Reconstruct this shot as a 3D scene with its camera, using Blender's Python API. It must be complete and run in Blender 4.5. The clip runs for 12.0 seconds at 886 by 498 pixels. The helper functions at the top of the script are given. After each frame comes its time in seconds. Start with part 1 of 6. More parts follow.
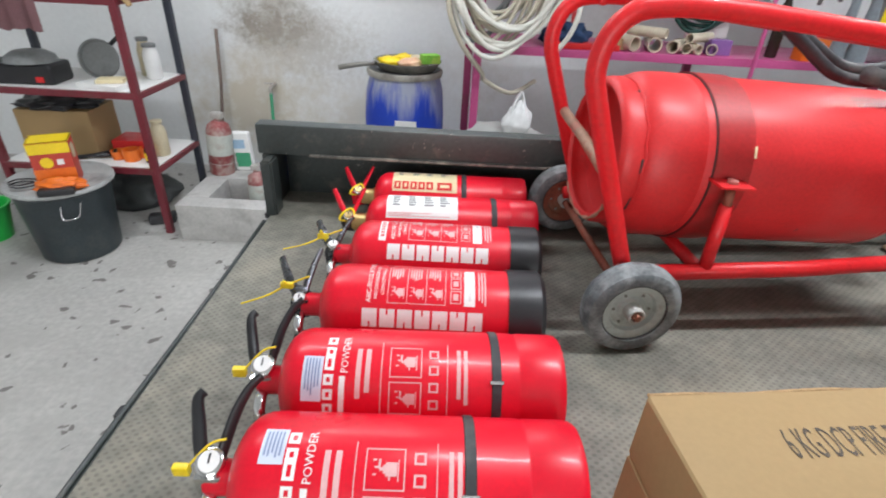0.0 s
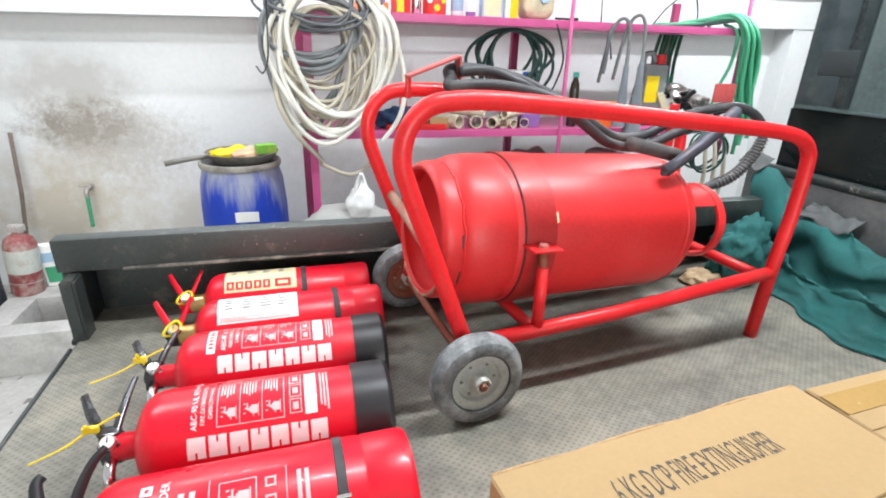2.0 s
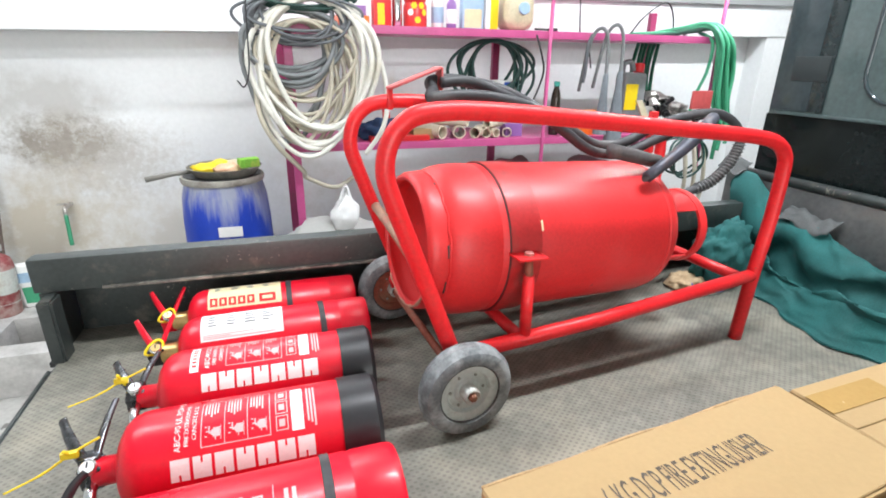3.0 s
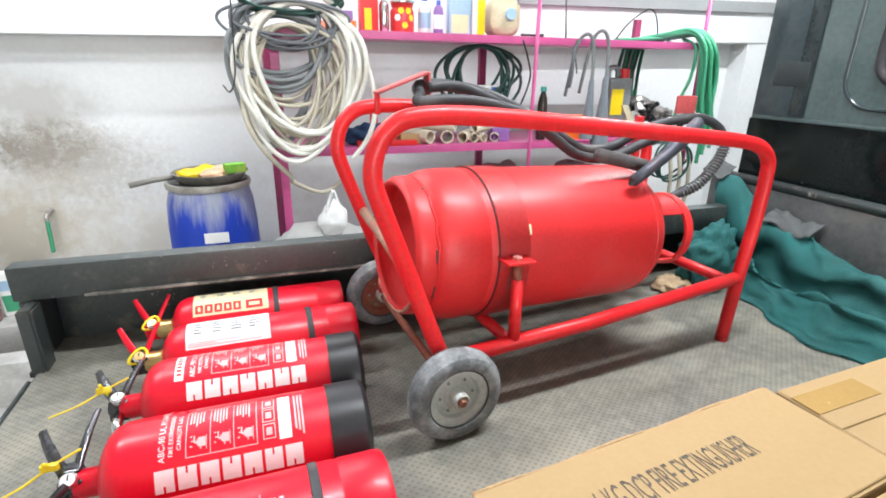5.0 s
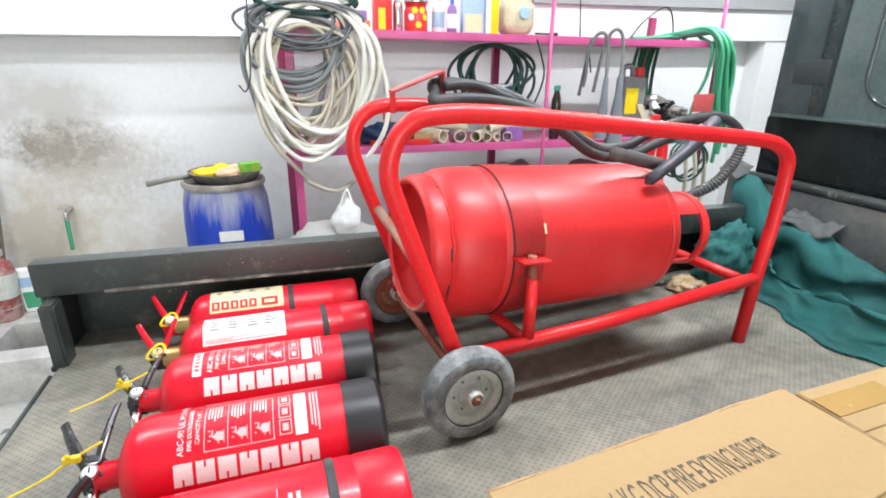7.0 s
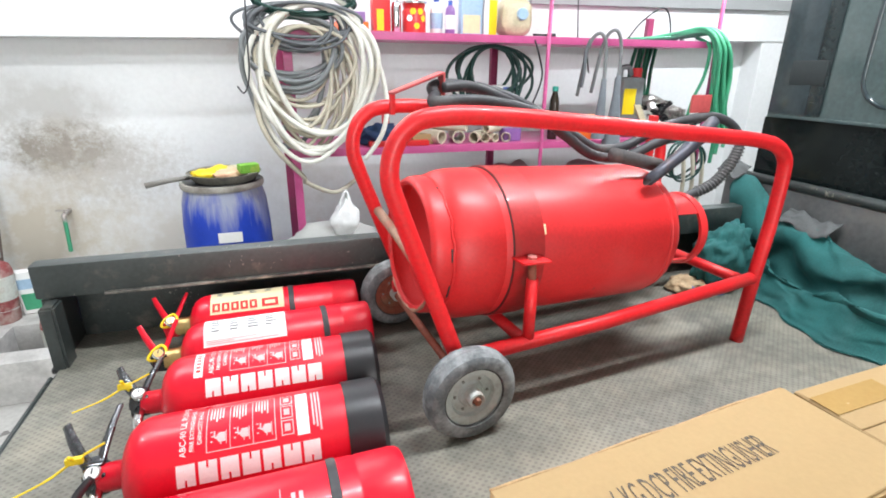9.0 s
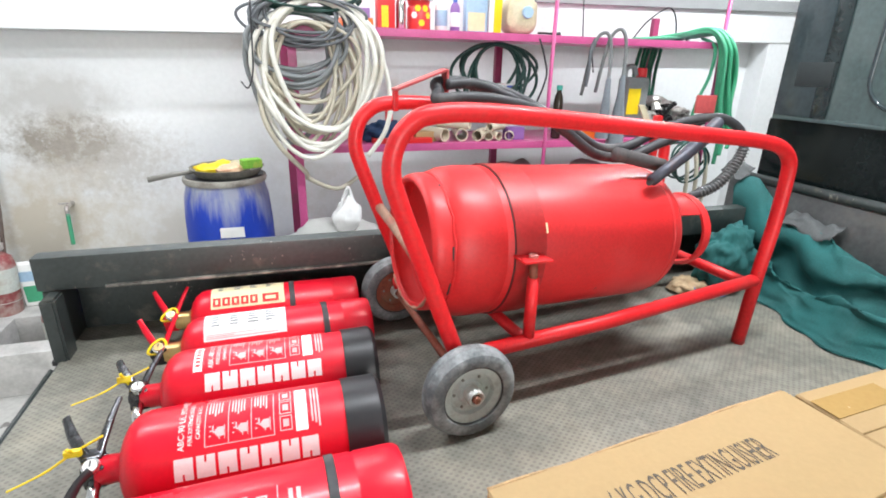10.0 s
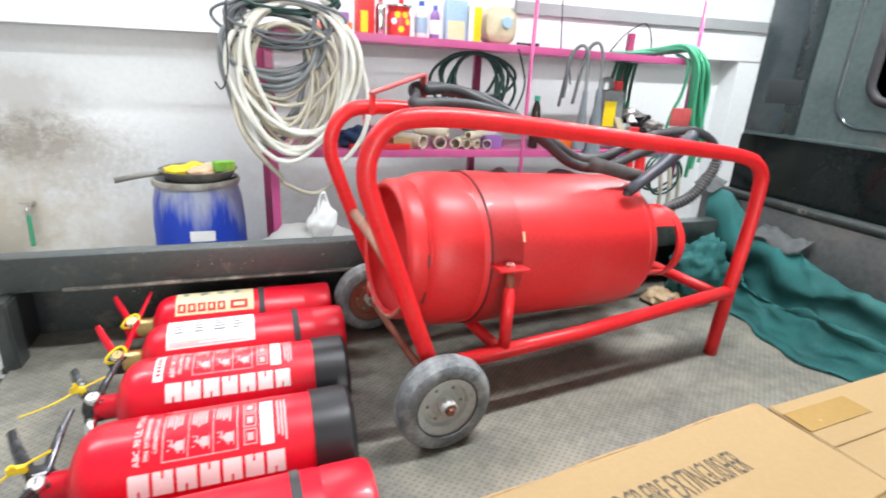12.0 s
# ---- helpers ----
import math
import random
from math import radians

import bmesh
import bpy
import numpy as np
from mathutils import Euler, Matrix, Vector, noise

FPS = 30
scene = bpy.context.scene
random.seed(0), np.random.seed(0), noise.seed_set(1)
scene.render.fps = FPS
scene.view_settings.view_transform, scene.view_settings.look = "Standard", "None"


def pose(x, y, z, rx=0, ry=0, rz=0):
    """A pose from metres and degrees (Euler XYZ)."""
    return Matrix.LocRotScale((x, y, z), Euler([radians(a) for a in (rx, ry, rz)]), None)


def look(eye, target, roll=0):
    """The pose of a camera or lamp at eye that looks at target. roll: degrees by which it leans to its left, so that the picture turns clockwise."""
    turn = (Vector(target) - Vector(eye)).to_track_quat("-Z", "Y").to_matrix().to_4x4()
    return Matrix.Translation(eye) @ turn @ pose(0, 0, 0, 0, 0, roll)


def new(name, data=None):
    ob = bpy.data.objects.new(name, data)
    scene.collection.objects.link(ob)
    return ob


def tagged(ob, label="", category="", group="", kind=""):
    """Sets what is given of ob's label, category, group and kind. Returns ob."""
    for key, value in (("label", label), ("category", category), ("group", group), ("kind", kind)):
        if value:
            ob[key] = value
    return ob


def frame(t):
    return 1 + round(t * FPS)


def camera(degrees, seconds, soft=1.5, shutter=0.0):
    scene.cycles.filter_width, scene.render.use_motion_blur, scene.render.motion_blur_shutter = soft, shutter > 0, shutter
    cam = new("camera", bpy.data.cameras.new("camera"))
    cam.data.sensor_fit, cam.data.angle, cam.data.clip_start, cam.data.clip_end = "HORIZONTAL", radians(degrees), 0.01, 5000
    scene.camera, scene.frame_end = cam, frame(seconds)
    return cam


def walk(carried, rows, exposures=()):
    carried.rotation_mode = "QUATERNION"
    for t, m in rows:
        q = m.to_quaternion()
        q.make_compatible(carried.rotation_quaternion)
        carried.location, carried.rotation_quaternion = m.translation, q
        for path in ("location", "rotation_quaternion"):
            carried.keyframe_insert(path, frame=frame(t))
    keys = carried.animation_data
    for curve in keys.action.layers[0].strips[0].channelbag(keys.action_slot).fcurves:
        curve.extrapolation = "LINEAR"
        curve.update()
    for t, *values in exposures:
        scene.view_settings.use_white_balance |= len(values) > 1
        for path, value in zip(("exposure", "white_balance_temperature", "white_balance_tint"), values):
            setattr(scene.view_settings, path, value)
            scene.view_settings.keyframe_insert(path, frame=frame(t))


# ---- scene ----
cam = camera(82.5, 12.0, 1.8, 0.7)
PATH = [
    (0, (0.56, 1.291, 1.605), (0.56, 3.019, 0.597), 3.1),
    (0.2, (0.564, 1.292, 1.607), (0.609, 3.029, 0.619), 3.1),
    (0.5, (0.577, 1.297, 1.612), (0.772, 3.063, 0.694), 3.3),
    (0.9, (0.623, 1.311, 1.624), (0.995, 3.09, 0.795), 2.8),
    (1, (0.629, 1.313, 1.626), (1.025, 3.094, 0.809), 2.7),
    (1.5, (0.628, 1.308, 1.631), (1.091, 3.094, 0.857), 2.3),
    (2, (0.626, 1.306, 1.632), (1.137, 3.095, 0.898), 1.7),
    (2.5, (0.628, 1.306, 1.634), (1.174, 3.094, 0.923), 1.2),
    (3, (0.629, 1.308, 1.632), (1.194, 3.096, 0.936), 0.9),
    (5, (0.63, 1.311, 1.631), (1.24, 3.091, 0.953), 1.0),
    (5.5, (0.632, 1.314, 1.631), (1.231, 3.095, 0.945), 1.0),
    (6, (0.626, 1.311, 1.63), (1.205, 3.097, 0.941), 1.2),
    (6.5, (0.623, 1.31, 1.63), (1.192, 3.099, 0.94), 1.1),
    (7, (0.623, 1.311, 1.629), (1.19, 3.105, 0.949), 0.8),
    (9, (0.618, 1.308, 1.631), (1.192, 3.101, 0.953), 0.7),
    (9.5, (0.621, 1.31, 1.631), (1.194, 3.102, 0.953), 1.2),
    (10, (0.62, 1.31, 1.629), (1.186, 3.102, 0.944), 1.4),
    (10.5, (0.625, 1.317, 1.627), (1.173, 3.113, 0.937), 1.2),
    (11, (0.624, 1.315, 1.628), (1.156, 3.118, 0.945), 1.7),
    (11.5, (0.6, 1.323, 1.613), (1.172, 3.119, 0.945), 3.0),
    (12, (0.628, 1.328, 1.622), (1.284, 3.101, 0.969), 3.2),
]
walk(cam, [(t, look(eye, target, roll)) for t, eye, target, roll in PATH],
     [(0, 0.23, 6250, 11), (0.5, 0.38, 6250, 11), (1, 0.6, 6300, 10), (1.5, 0.74, 6300, 10), (2.5, 0.77, 6300, 10), (12, 0.77, 6300, 10)])

# ---- world and lamps ----
BED = 0.94
world = bpy.data.worlds.new("world")
world.use_nodes = True
scene.world = world
wn = world.node_tree
sky = wn.nodes.new("ShaderNodeTexSky")
sky.sky_type, sky.sun_disc = "NISHITA", False
sky.sun_elevation, sky.sun_rotation = radians(40), radians(200)
wn.links.new(sky.outputs[0], wn.nodes["Background"].inputs[0])
wn.nodes["Background"].inputs[1].default_value = 0.1


def area_lamp(name, place, target, sx, sy, watts, colour):
    data = bpy.data.lights.new(name, "AREA")
    data.shape, data.size, data.size_y, data.energy, data.color = "RECTANGLE", sx, sy, watts, colour
    ob = new(name, data)
    ob.matrix_world = look(place, target)
    return ob


COOL = (0.95, 0.98, 1.0)
area_lamp("unseen_tube_lamp", (1.75, 2.05, 3.3), (1.75, 2.05, 0), 1.3, 0.12, 54, COOL)
area_lamp("unseen_tube_lamp", (-0.8, 3.1, 3.3), (-0.8, 3.1, 0), 1.3, 0.1, 27, COOL)
area_lamp("unseen_tube_lamp", (0.3, 4.42, 3.3), (0.3, 4.42, 0), 1.3, 0.08, 26, COOL)
# Added to brighten the wall and pier at the right; no fitting seen.
area_lamp("unseen_tube_lamp", (3.8, 3.7, 3.3), (3.8, 3.7, 0), 1.3, 0.08, 58, COOL)
# Fill light added behind the viewpoint; no doorway is seen there.
area_lamp("front_fill", (0.6, -3.7, 1.7), (0.6, 2.0, 1.2), 3.4, 2.6, 126, (1.0, 0.985, 0.96))


# ---- materials ----
def mat(name, colour, rough=0.5, metal=0.0, vary=0.12, scale=6.0, fine=60.0, bump=0.1, stain=None, stain_amount=0.0,
        stain_scale=2.5, coat=0.0, random_tint=0.0, dist=0.002):
    """Base colour broken up at two scales, with a stain colour laid over in patches and fine relief."""
    m = bpy.data.materials.new(name)
    m.use_nodes = True
    nt = m.node_tree
    n, l = nt.nodes, nt.links
    b = n["Principled BSDF"]
    b.inputs["Metallic"].default_value = metal
    b.inputs["Coat Weight"].default_value = coat
    b.inputs["Coat Roughness"].default_value = 0.08
    tc = n.new("ShaderNodeTexCoord")
    big = n.new("ShaderNodeTexNoise")
    big.inputs["Scale"].default_value, big.inputs["Detail"].default_value = scale, 5
    small = n.new("ShaderNodeTexNoise")
    small.inputs["Scale"].default_value, small.inputs["Detail"].default_value = fine, 4
    l.new(tc.outputs["Object"], big.inputs["Vector"])
    l.new(tc.outputs["Object"], small.inputs["Vector"])
    both = n.new("ShaderNodeMath")
    both.operation = "ADD"
    l.new(big.outputs[0], both.inputs[0])
    l.new(small.outputs[0], both.inputs[1])
    rng = n.new("ShaderNodeMapRange")
    rng.inputs[1].default_value, rng.inputs[2].default_value = 0.65, 1.35
    rng.inputs[3].default_value, rng.inputs[4].default_value = 1 - vary, 1 + vary
    l.new(both.outputs[0], rng.inputs[0])
    mul = n.new("ShaderNodeMix")
    mul.data_type, mul.blend_type = "RGBA", "MULTIPLY"
    mul.inputs[0].default_value = 1
    mul.inputs[6].default_value = (*colour, 1)
    l.new(rng.outputs[0], mul.inputs[7])
    out = mul.outputs[2]
    if random_tint:
        info = n.new("ShaderNodeObjectInfo")
        r2 = n.new("ShaderNodeMapRange")
        r2.inputs[3].default_value, r2.inputs[4].default_value = 1 - random_tint, 1 + random_tint
        l.new(info.outputs["Random"], r2.inputs[0])
        m2 = n.new("ShaderNodeMix")
        m2.data_type, m2.blend_type = "RGBA", "MULTIPLY"
        m2.inputs[0].default_value = 1
        l.new(out, m2.inputs[6])
        l.new(r2.outputs[0], m2.inputs[7])
        out = m2.outputs[2]
    if stain:
        sn = n.new("ShaderNodeTexNoise")
        sn.inputs["Scale"].default_value, sn.inputs["Detail"].default_value, sn.inputs["Roughness"].default_value = stain_scale, 8, 0.65
        l.new(tc.outputs["Object"], sn.inputs["Vector"])
        sr = n.new("ShaderNodeMapRange")
        sr.inputs[1].default_value, sr.inputs[2].default_value = 0.62 - 0.25 * stain_amount, 0.78 - 0.2 * stain_amount
        sr.inputs[4].default_value = 0.85
        l.new(sn.outputs[0], sr.inputs[0])
        mx = n.new("ShaderNodeMix")
        mx.data_type = "RGBA"
        l.new(sr.outputs[0], mx.inputs[0])
        l.new(out, mx.inputs[6])
        mx.inputs[7].default_value = (*stain, 1)
        out = mx.outputs[2]
    l.new(out, b.inputs["Base Color"])
    rr = n.new("ShaderNodeMapRange")
    rr.inputs[1].default_value, rr.inputs[2].default_value = 0.3, 0.7
    rr.inputs[3].default_value, rr.inputs[4].default_value = max(0.03, rough - 0.08), min(1, rough + 0.1)
    l.new(big.outputs[0], rr.inputs[0])
    l.new(rr.outputs[0], b.inputs["Roughness"])
    if bump:
        bp = n.new("ShaderNodeBump")
        bp.inputs["Strength"].default_value, bp.inputs["Distance"].default_value = bump, dist
        l.new(small.outputs[0], bp.inputs["Height"])
        l.new(bp.outputs[0], b.inputs["Normal"])
    return m


def rubber_mat():
    """Grey-brown anti-slip sheet with rows of small raised pips, worn pale and dusty in patches."""
    m = mat("pimpled_mat", (0.19, 0.182, 0.15), 0.6, 0, 0.36, 3.0, 40, 0, (0.32, 0.29, 0.225), 0.5, 3.4)
    nt = m.node_tree
    n, l = nt.nodes, nt.links
    tc = n.new("ShaderNodeTexCoord")
    sep = n.new("ShaderNodeSeparateXYZ")
    l.new(tc.outputs["Object"], sep.inputs[0])

    def wave(axis, period, shift):
        a = n.new("ShaderNodeMath")
        a.operation = "MULTIPLY_ADD"
        a.inputs[1].default_value, a.inputs[2].default_value = math.pi / period, shift
        l.new(sep.outputs[axis], a.inputs[0])
        s = n.new("ShaderNodeMath")
        s.operation = "SINE"
        l.new(a.outputs[0], s.inputs[0])
        return s
    wx, wy = wave(0, 0.0088, 0), wave(1, 0.0072, 0)
    prod = n.new("ShaderNodeMath")
    prod.operation = "MULTIPLY"
    l.new(wx.outputs[0], prod.inputs[0])
    l.new(wy.outputs[0], prod.inputs[1])
    ramp = n.new("ShaderNodeMapRange")
    ramp.inputs[1].default_value, ramp.inputs[2].default_value = 0.15, 0.6
    l.new(prod.outputs[0], ramp.inputs[0])
    bp = n.new("ShaderNodeBump")
    bp.inputs["Strength"].default_value, bp.inputs["Distance"].default_value = 0.5, 0.0014
    l.new(ramp.outputs[0], bp.inputs["Height"])
    b = n["Principled BSDF"]
    l.new(bp.outputs[0], b.inputs["Normal"])
    old = b.inputs["Base Color"].links[0].from_socket
    mx = n.new("ShaderNodeMix")
    mx.data_type, mx.blend_type = "RGBA", "MULTIPLY"
    l.new(old, mx.inputs[6])
    tone = n.new("ShaderNodeMapRange")
    tone.inputs[3].default_value, tone.inputs[4].default_value = 1.0, 0.74
    l.new(ramp.outputs[0], tone.inputs[0])
    mx.inputs[0].default_value = 1
    l.new(tone.outputs[0], mx.inputs[7])
    l.new(mx.outputs[2], b.inputs["Base Color"])
    return m


RED = mat("red_enamel", (0.7, 0.004, 0.022), 0.32, 0, 0.1, 5, 160, 0.05, (0.6, 0.008, 0.024), 0.3, 4, coat=0.14)
RED_OLD = mat("red_cylinder_paint", (0.56, 0.02, 0.022), 0.5, 0, 0.14, 4, 150, 0.1, (0.6, 0.05, 0.05), 0.4, 3.0, coat=0.16)
RED_OLD.node_tree.nodes["Principled BSDF"].inputs["Coat Roughness"].default_value = 0.3
RED_TUBE = mat("red_tube_paint", (0.64, 0.016, 0.02), 0.4, 0, 0.16, 9, 120, 0.08, (0.45, 0.04, 0.035), 0.2, 9, coat=0.1)
for glossy in (RED, RED_OLD, RED_TUBE):
    glossy.node_tree.nodes["Principled BSDF"].inputs["Specular IOR Level"].default_value = 0.35
RUST = mat("rusty_paint", (0.28, 0.07, 0.04), 0.7, 0.1, 0.35, 14, 90, 0.3, (0.2, 0.13, 0.08), 0.6, 12)
BLACK = mat("black_plastic", (0.018, 0.018, 0.02), 0.38, 0, 0.2, 12, 150, 0.06)
RUBBER = mat("black_rubber", (0.03, 0.03, 0.033), 0.55, 0, 0.3, 10, 120, 0.12, (0.12, 0.115, 0.11), 0.3, 8)
TYRE = mat("grey_dusty_rubber", (0.13, 0.142, 0.148), 0.7, 0, 0.35, 18, 140, 0.3, (0.42, 0.44, 0.44), 0.7, 11)
RIM = mat("grey_rim_paint", (0.5, 0.55, 0.53), 0.5, 0.1, 0.15, 15, 100, 0.08, (0.2, 0.17, 0.14), 0.3, 14)
CHROME = mat("chrome", (0.75, 0.75, 0.75), 0.15, 1.0, 0.08, 20, 200, 0.02)
BRASS = mat("brass", (0.6, 0.42, 0.18), 0.35, 1.0, 0.15, 20, 200, 0.05)
YELLOW = mat("yellow_plastic", (0.85, 0.62, 0.01), 0.4, 0, 0.08, 20, 100, 0.03)
WHITE_PRINT = mat("white_print", (0.82, 0.8, 0.78), 0.35, 0, 0.06, 30, 300, 0)
CREAM_PAPER = mat("cream_label", (0.72, 0.62, 0.38), 0.4, 0, 0.08, 25, 200, 0.02)
SMALL_PRINT = mat("thin_white_print", (0.72, 0.42, 0.42), 0.35, 0, 0.1, 30, 300, 0)
WHITE_PAPER = mat("white_label", (0.8, 0.8, 0.78), 0.4, 0, 0.05, 25, 200, 0.02)
GREY_INK = mat("grey_ink", (0.2, 0.2, 0.2), 0.5, 0, 0.3, 60, 400, 0)
INK = mat("black_ink", (0.03, 0.03, 0.03), 0.6, 0, 0.2, 60, 400, 0)
BLUE_INK = mat("blue_print", (0.03, 0.09, 0.4), 0.45, 0, 0.1, 30, 300, 0)
RED_INK = mat("red_print", (0.6, 0.02, 0.02), 0.4, 0, 0.1, 30, 300, 0)
TRUCK = mat("dark_green_truck_paint", (0.034, 0.042, 0.04), 0.42, 0, 0.3, 5, 90, 0.12, (0.12, 0.11, 0.09), 0.26, 16, coat=0.1)
# Room light reflected by the upper cab is mixed into this paler base.
CAB = mat("reflection_toned_cab_paint", (0.05, 0.08, 0.079), 0.16, 0, 0.3, 1.5, 60, 0.01, (0.08, 0.11, 0.107), 0.45, 1.6, coat=0.9)
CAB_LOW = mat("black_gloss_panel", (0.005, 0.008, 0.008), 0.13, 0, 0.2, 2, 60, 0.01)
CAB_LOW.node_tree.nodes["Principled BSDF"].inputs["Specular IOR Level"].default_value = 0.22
CAB_REFLECTION = mat("dark_teal_reflection", (0.016, 0.026, 0.028), 0.16, 0, 0.25, 2, 60, 0.01, coat=0.4)
CAB_DARK_TEAL = mat("dark_teal_gloss", (0.03, 0.046, 0.052), 0.14, 0, 0.25, 2, 60, 0.01, coat=0.6)
MAT_BED = rubber_mat()
CONCRETE = mat("concrete_floor", (0.42, 0.41, 0.385), 0.8, 0, 0.18, 1.6, 35, 0.25, (0.36, 0.35, 0.325), 0.45, 2.4)


def drip_spots(m):
    """Dark oil drips of uneven size scattered over the concrete."""
    n, l = m.node_tree.nodes, m.node_tree.links
    b = n["Principled BSDF"]
    tc = n.new("ShaderNodeTexCoord")
    wob = n.new("ShaderNodeTexNoise")
    wob.inputs["Scale"].default_value, wob.inputs["Detail"].default_value = 14, 3
    l.new(tc.outputs["Object"], wob.inputs["Vector"])
    mixv = n.new("ShaderNodeMix")
    mixv.data_type, mixv.blend_type = "RGBA", "LINEAR_LIGHT"
    mixv.inputs[0].default_value = 0.06
    l.new(tc.outputs["Object"], mixv.inputs[6])
    l.new(wob.outputs[1], mixv.inputs[7])
    vo = n.new("ShaderNodeTexVoronoi")
    vo.inputs["Scale"].default_value = 11
    l.new(mixv.outputs[2], vo.inputs["Vector"])
    sep = n.new("ShaderNodeSeparateColor")
    l.new(vo.outputs["Color"], sep.inputs[0])
    lim = n.new("ShaderNodeMapRange")
    lim.inputs[1].default_value, lim.inputs[2].default_value, lim.inputs[3].default_value, lim.inputs[4].default_value = 0.2, 1.0, 0.0, 0.33
    l.new(sep.outputs[0], lim.inputs[0])
    less = n.new("ShaderNodeMath")
    less.operation = "SUBTRACT"
    l.new(lim.outputs[0], less.inputs[0])
    l.new(vo.outputs["Distance"], less.inputs[1])
    r = n.new("ShaderNodeMapRange")
    r.inputs[1].default_value, r.inputs[2].default_value, r.inputs[4].default_value = 0.0, 0.04, 0.85
    l.new(less.outputs[0], r.inputs[0])
    mx = n.new("ShaderNodeMix")
    mx.data_type = "RGBA"
    l.new(r.outputs[0], mx.inputs[0])
    l.new(b.inputs["Base Color"].links[0].from_socket, mx.inputs[6])
    mx.inputs[7].default_value = (0.13, 0.12, 0.11, 1)
    l.new(mx.outputs[2], b.inputs["Base Color"])


drip_spots(CONCRETE)


def chips(m, colour, scale, low, amount):
    """Small chips and scratches in the paint, crowded in some patches."""
    n, l = m.node_tree.nodes, m.node_tree.links
    b = n["Principled BSDF"]
    tc = n.new("ShaderNodeTexCoord")
    big = n.new("ShaderNodeTexNoise")
    big.inputs["Scale"].default_value, big.inputs["Detail"].default_value = scale * 0.08, 3
    fine = n.new("ShaderNodeTexNoise")
    fine.inputs["Scale"].default_value, fine.inputs["Detail"].default_value, fine.inputs["Roughness"].default_value = scale, 4, 0.6
    l.new(tc.outputs["Object"], big.inputs["Vector"])
    l.new(tc.outputs["Object"], fine.inputs["Vector"])
    add = n.new("ShaderNodeMath")
    add.operation = "MULTIPLY_ADD"
    add.inputs[1].default_value = 0.6
    l.new(big.outputs[0], add.inputs[0])
    l.new(fine.outputs[0], add.inputs[2])
    r = n.new("ShaderNodeMapRange")
    r.inputs[1].default_value, r.inputs[2].default_value, r.inputs[4].default_value = low, low + 0.04, amount
    l.new(add.outputs[0], r.inputs[0])
    mx = n.new("ShaderNodeMix")
    mx.data_type = "RGBA"
    l.new(r.outputs[0], mx.inputs[0])
    l.new(b.inputs["Base Color"].links[0].from_socket, mx.inputs[6])
    mx.inputs[7].default_value = (*colour, 1)
    l.new(mx.outputs[2], b.inputs["Base Color"])


chips(TRUCK, (0.3, 0.28, 0.24), 70, 1.0, 0.8)
chips(RED_TUBE, (0.16, 0.07, 0.045), 60, 1.02, 0.8)
chips(RED_OLD, (0.2, 0.06, 0.05), 55, 1.05, 0.7)
WALL = mat("white_wall_paint", (0.7, 0.715, 0.71), 0.7, 0, 0.05, 1.4, 30, 0.12, (0.52, 0.49, 0.44), 0.12, 1.6)
BLOCK = mat("rough_cement", (0.45, 0.44, 0.42), 0.85, 0, 0.15, 6, 60, 0.5, (0.3, 0.29, 0.27), 0.4, 5)
PINK = mat("pink_paint", (0.52, 0.085, 0.24), 0.38, 0, 0.12, 10, 90, 0.08, (0.45, 0.1, 0.2), 0.25, 8)
MAROON = mat("maroon_paint", (0.16, 0.02, 0.03), 0.4, 0, 0.2, 10, 90, 0.1, (0.1, 0.06, 0.05), 0.3, 9)
CARD = mat("corrugated_cardboard", (0.355, 0.238, 0.108), 0.75, 0, 0.06, 3, 140, 0.1, (0.36, 0.24, 0.12), 0.3, 3, random_tint=0.06)
TAPE = mat("brown_packing_tape", (0.37, 0.235, 0.085), 0.25, 0, 0.08, 8, 100, 0.03)
TARP = mat("green_canvas", (0.009, 0.086, 0.083), 0.85, 0, 0.3, 5, 260, 0.2, (0.03, 0.125, 0.12), 0.35, 7)
TARP_BACK = mat("grey_canvas", (0.07, 0.075, 0.075), 0.8, 0, 0.25, 8, 200, 0.2)
BLUE_DRUM = mat("blue_plastic_drum", (0.01, 0.05, 0.44), 0.38, 0, 0.1, 6, 80, 0.08)
TUB = mat("black_tub_plastic", (0.026, 0.036, 0.04), 0.42, 0, 0.3, 6, 80, 0.1, (0.06, 0.065, 0.06), 0.35, 5)
LID = mat("dusty_grey_lid", (0.4, 0.41, 0.4), 0.55, 0, 0.2, 8, 80, 0.1, (0.14, 0.14, 0.14), 0.4, 6)
GREEN_P = mat("bright_green_plastic", (0.03, 0.5, 0.08), 0.35, 0, 0.08, 8, 90, 0.04)
WHITE_HOSE = mat("white_plastic_hose", (0.7, 0.69, 0.62), 0.35, 0, 0.08, 10, 90, 0.03, (0.5, 0.46, 0.36), 0.35, 5)
CREAM_HOSE = mat("cream_braided_hose", (0.5, 0.46, 0.36), 0.5, 0, 0.15, 14, 150, 0.1, (0.3, 0.28, 0.24), 0.35, 8)
GREY_HOSE = mat("grey_hose", (0.12, 0.13, 0.14), 0.5, 0, 0.2, 10, 120, 0.08)
GREEN_HOSE = mat("green_hose", (0.06, 0.34, 0.18), 0.4, 0, 0.12, 10, 90, 0.04)
DARK_GREEN_HOSE = mat("dark_green_hose", (0.01, 0.05, 0.04), 0.4, 0, 0.15, 10, 90, 0.04)


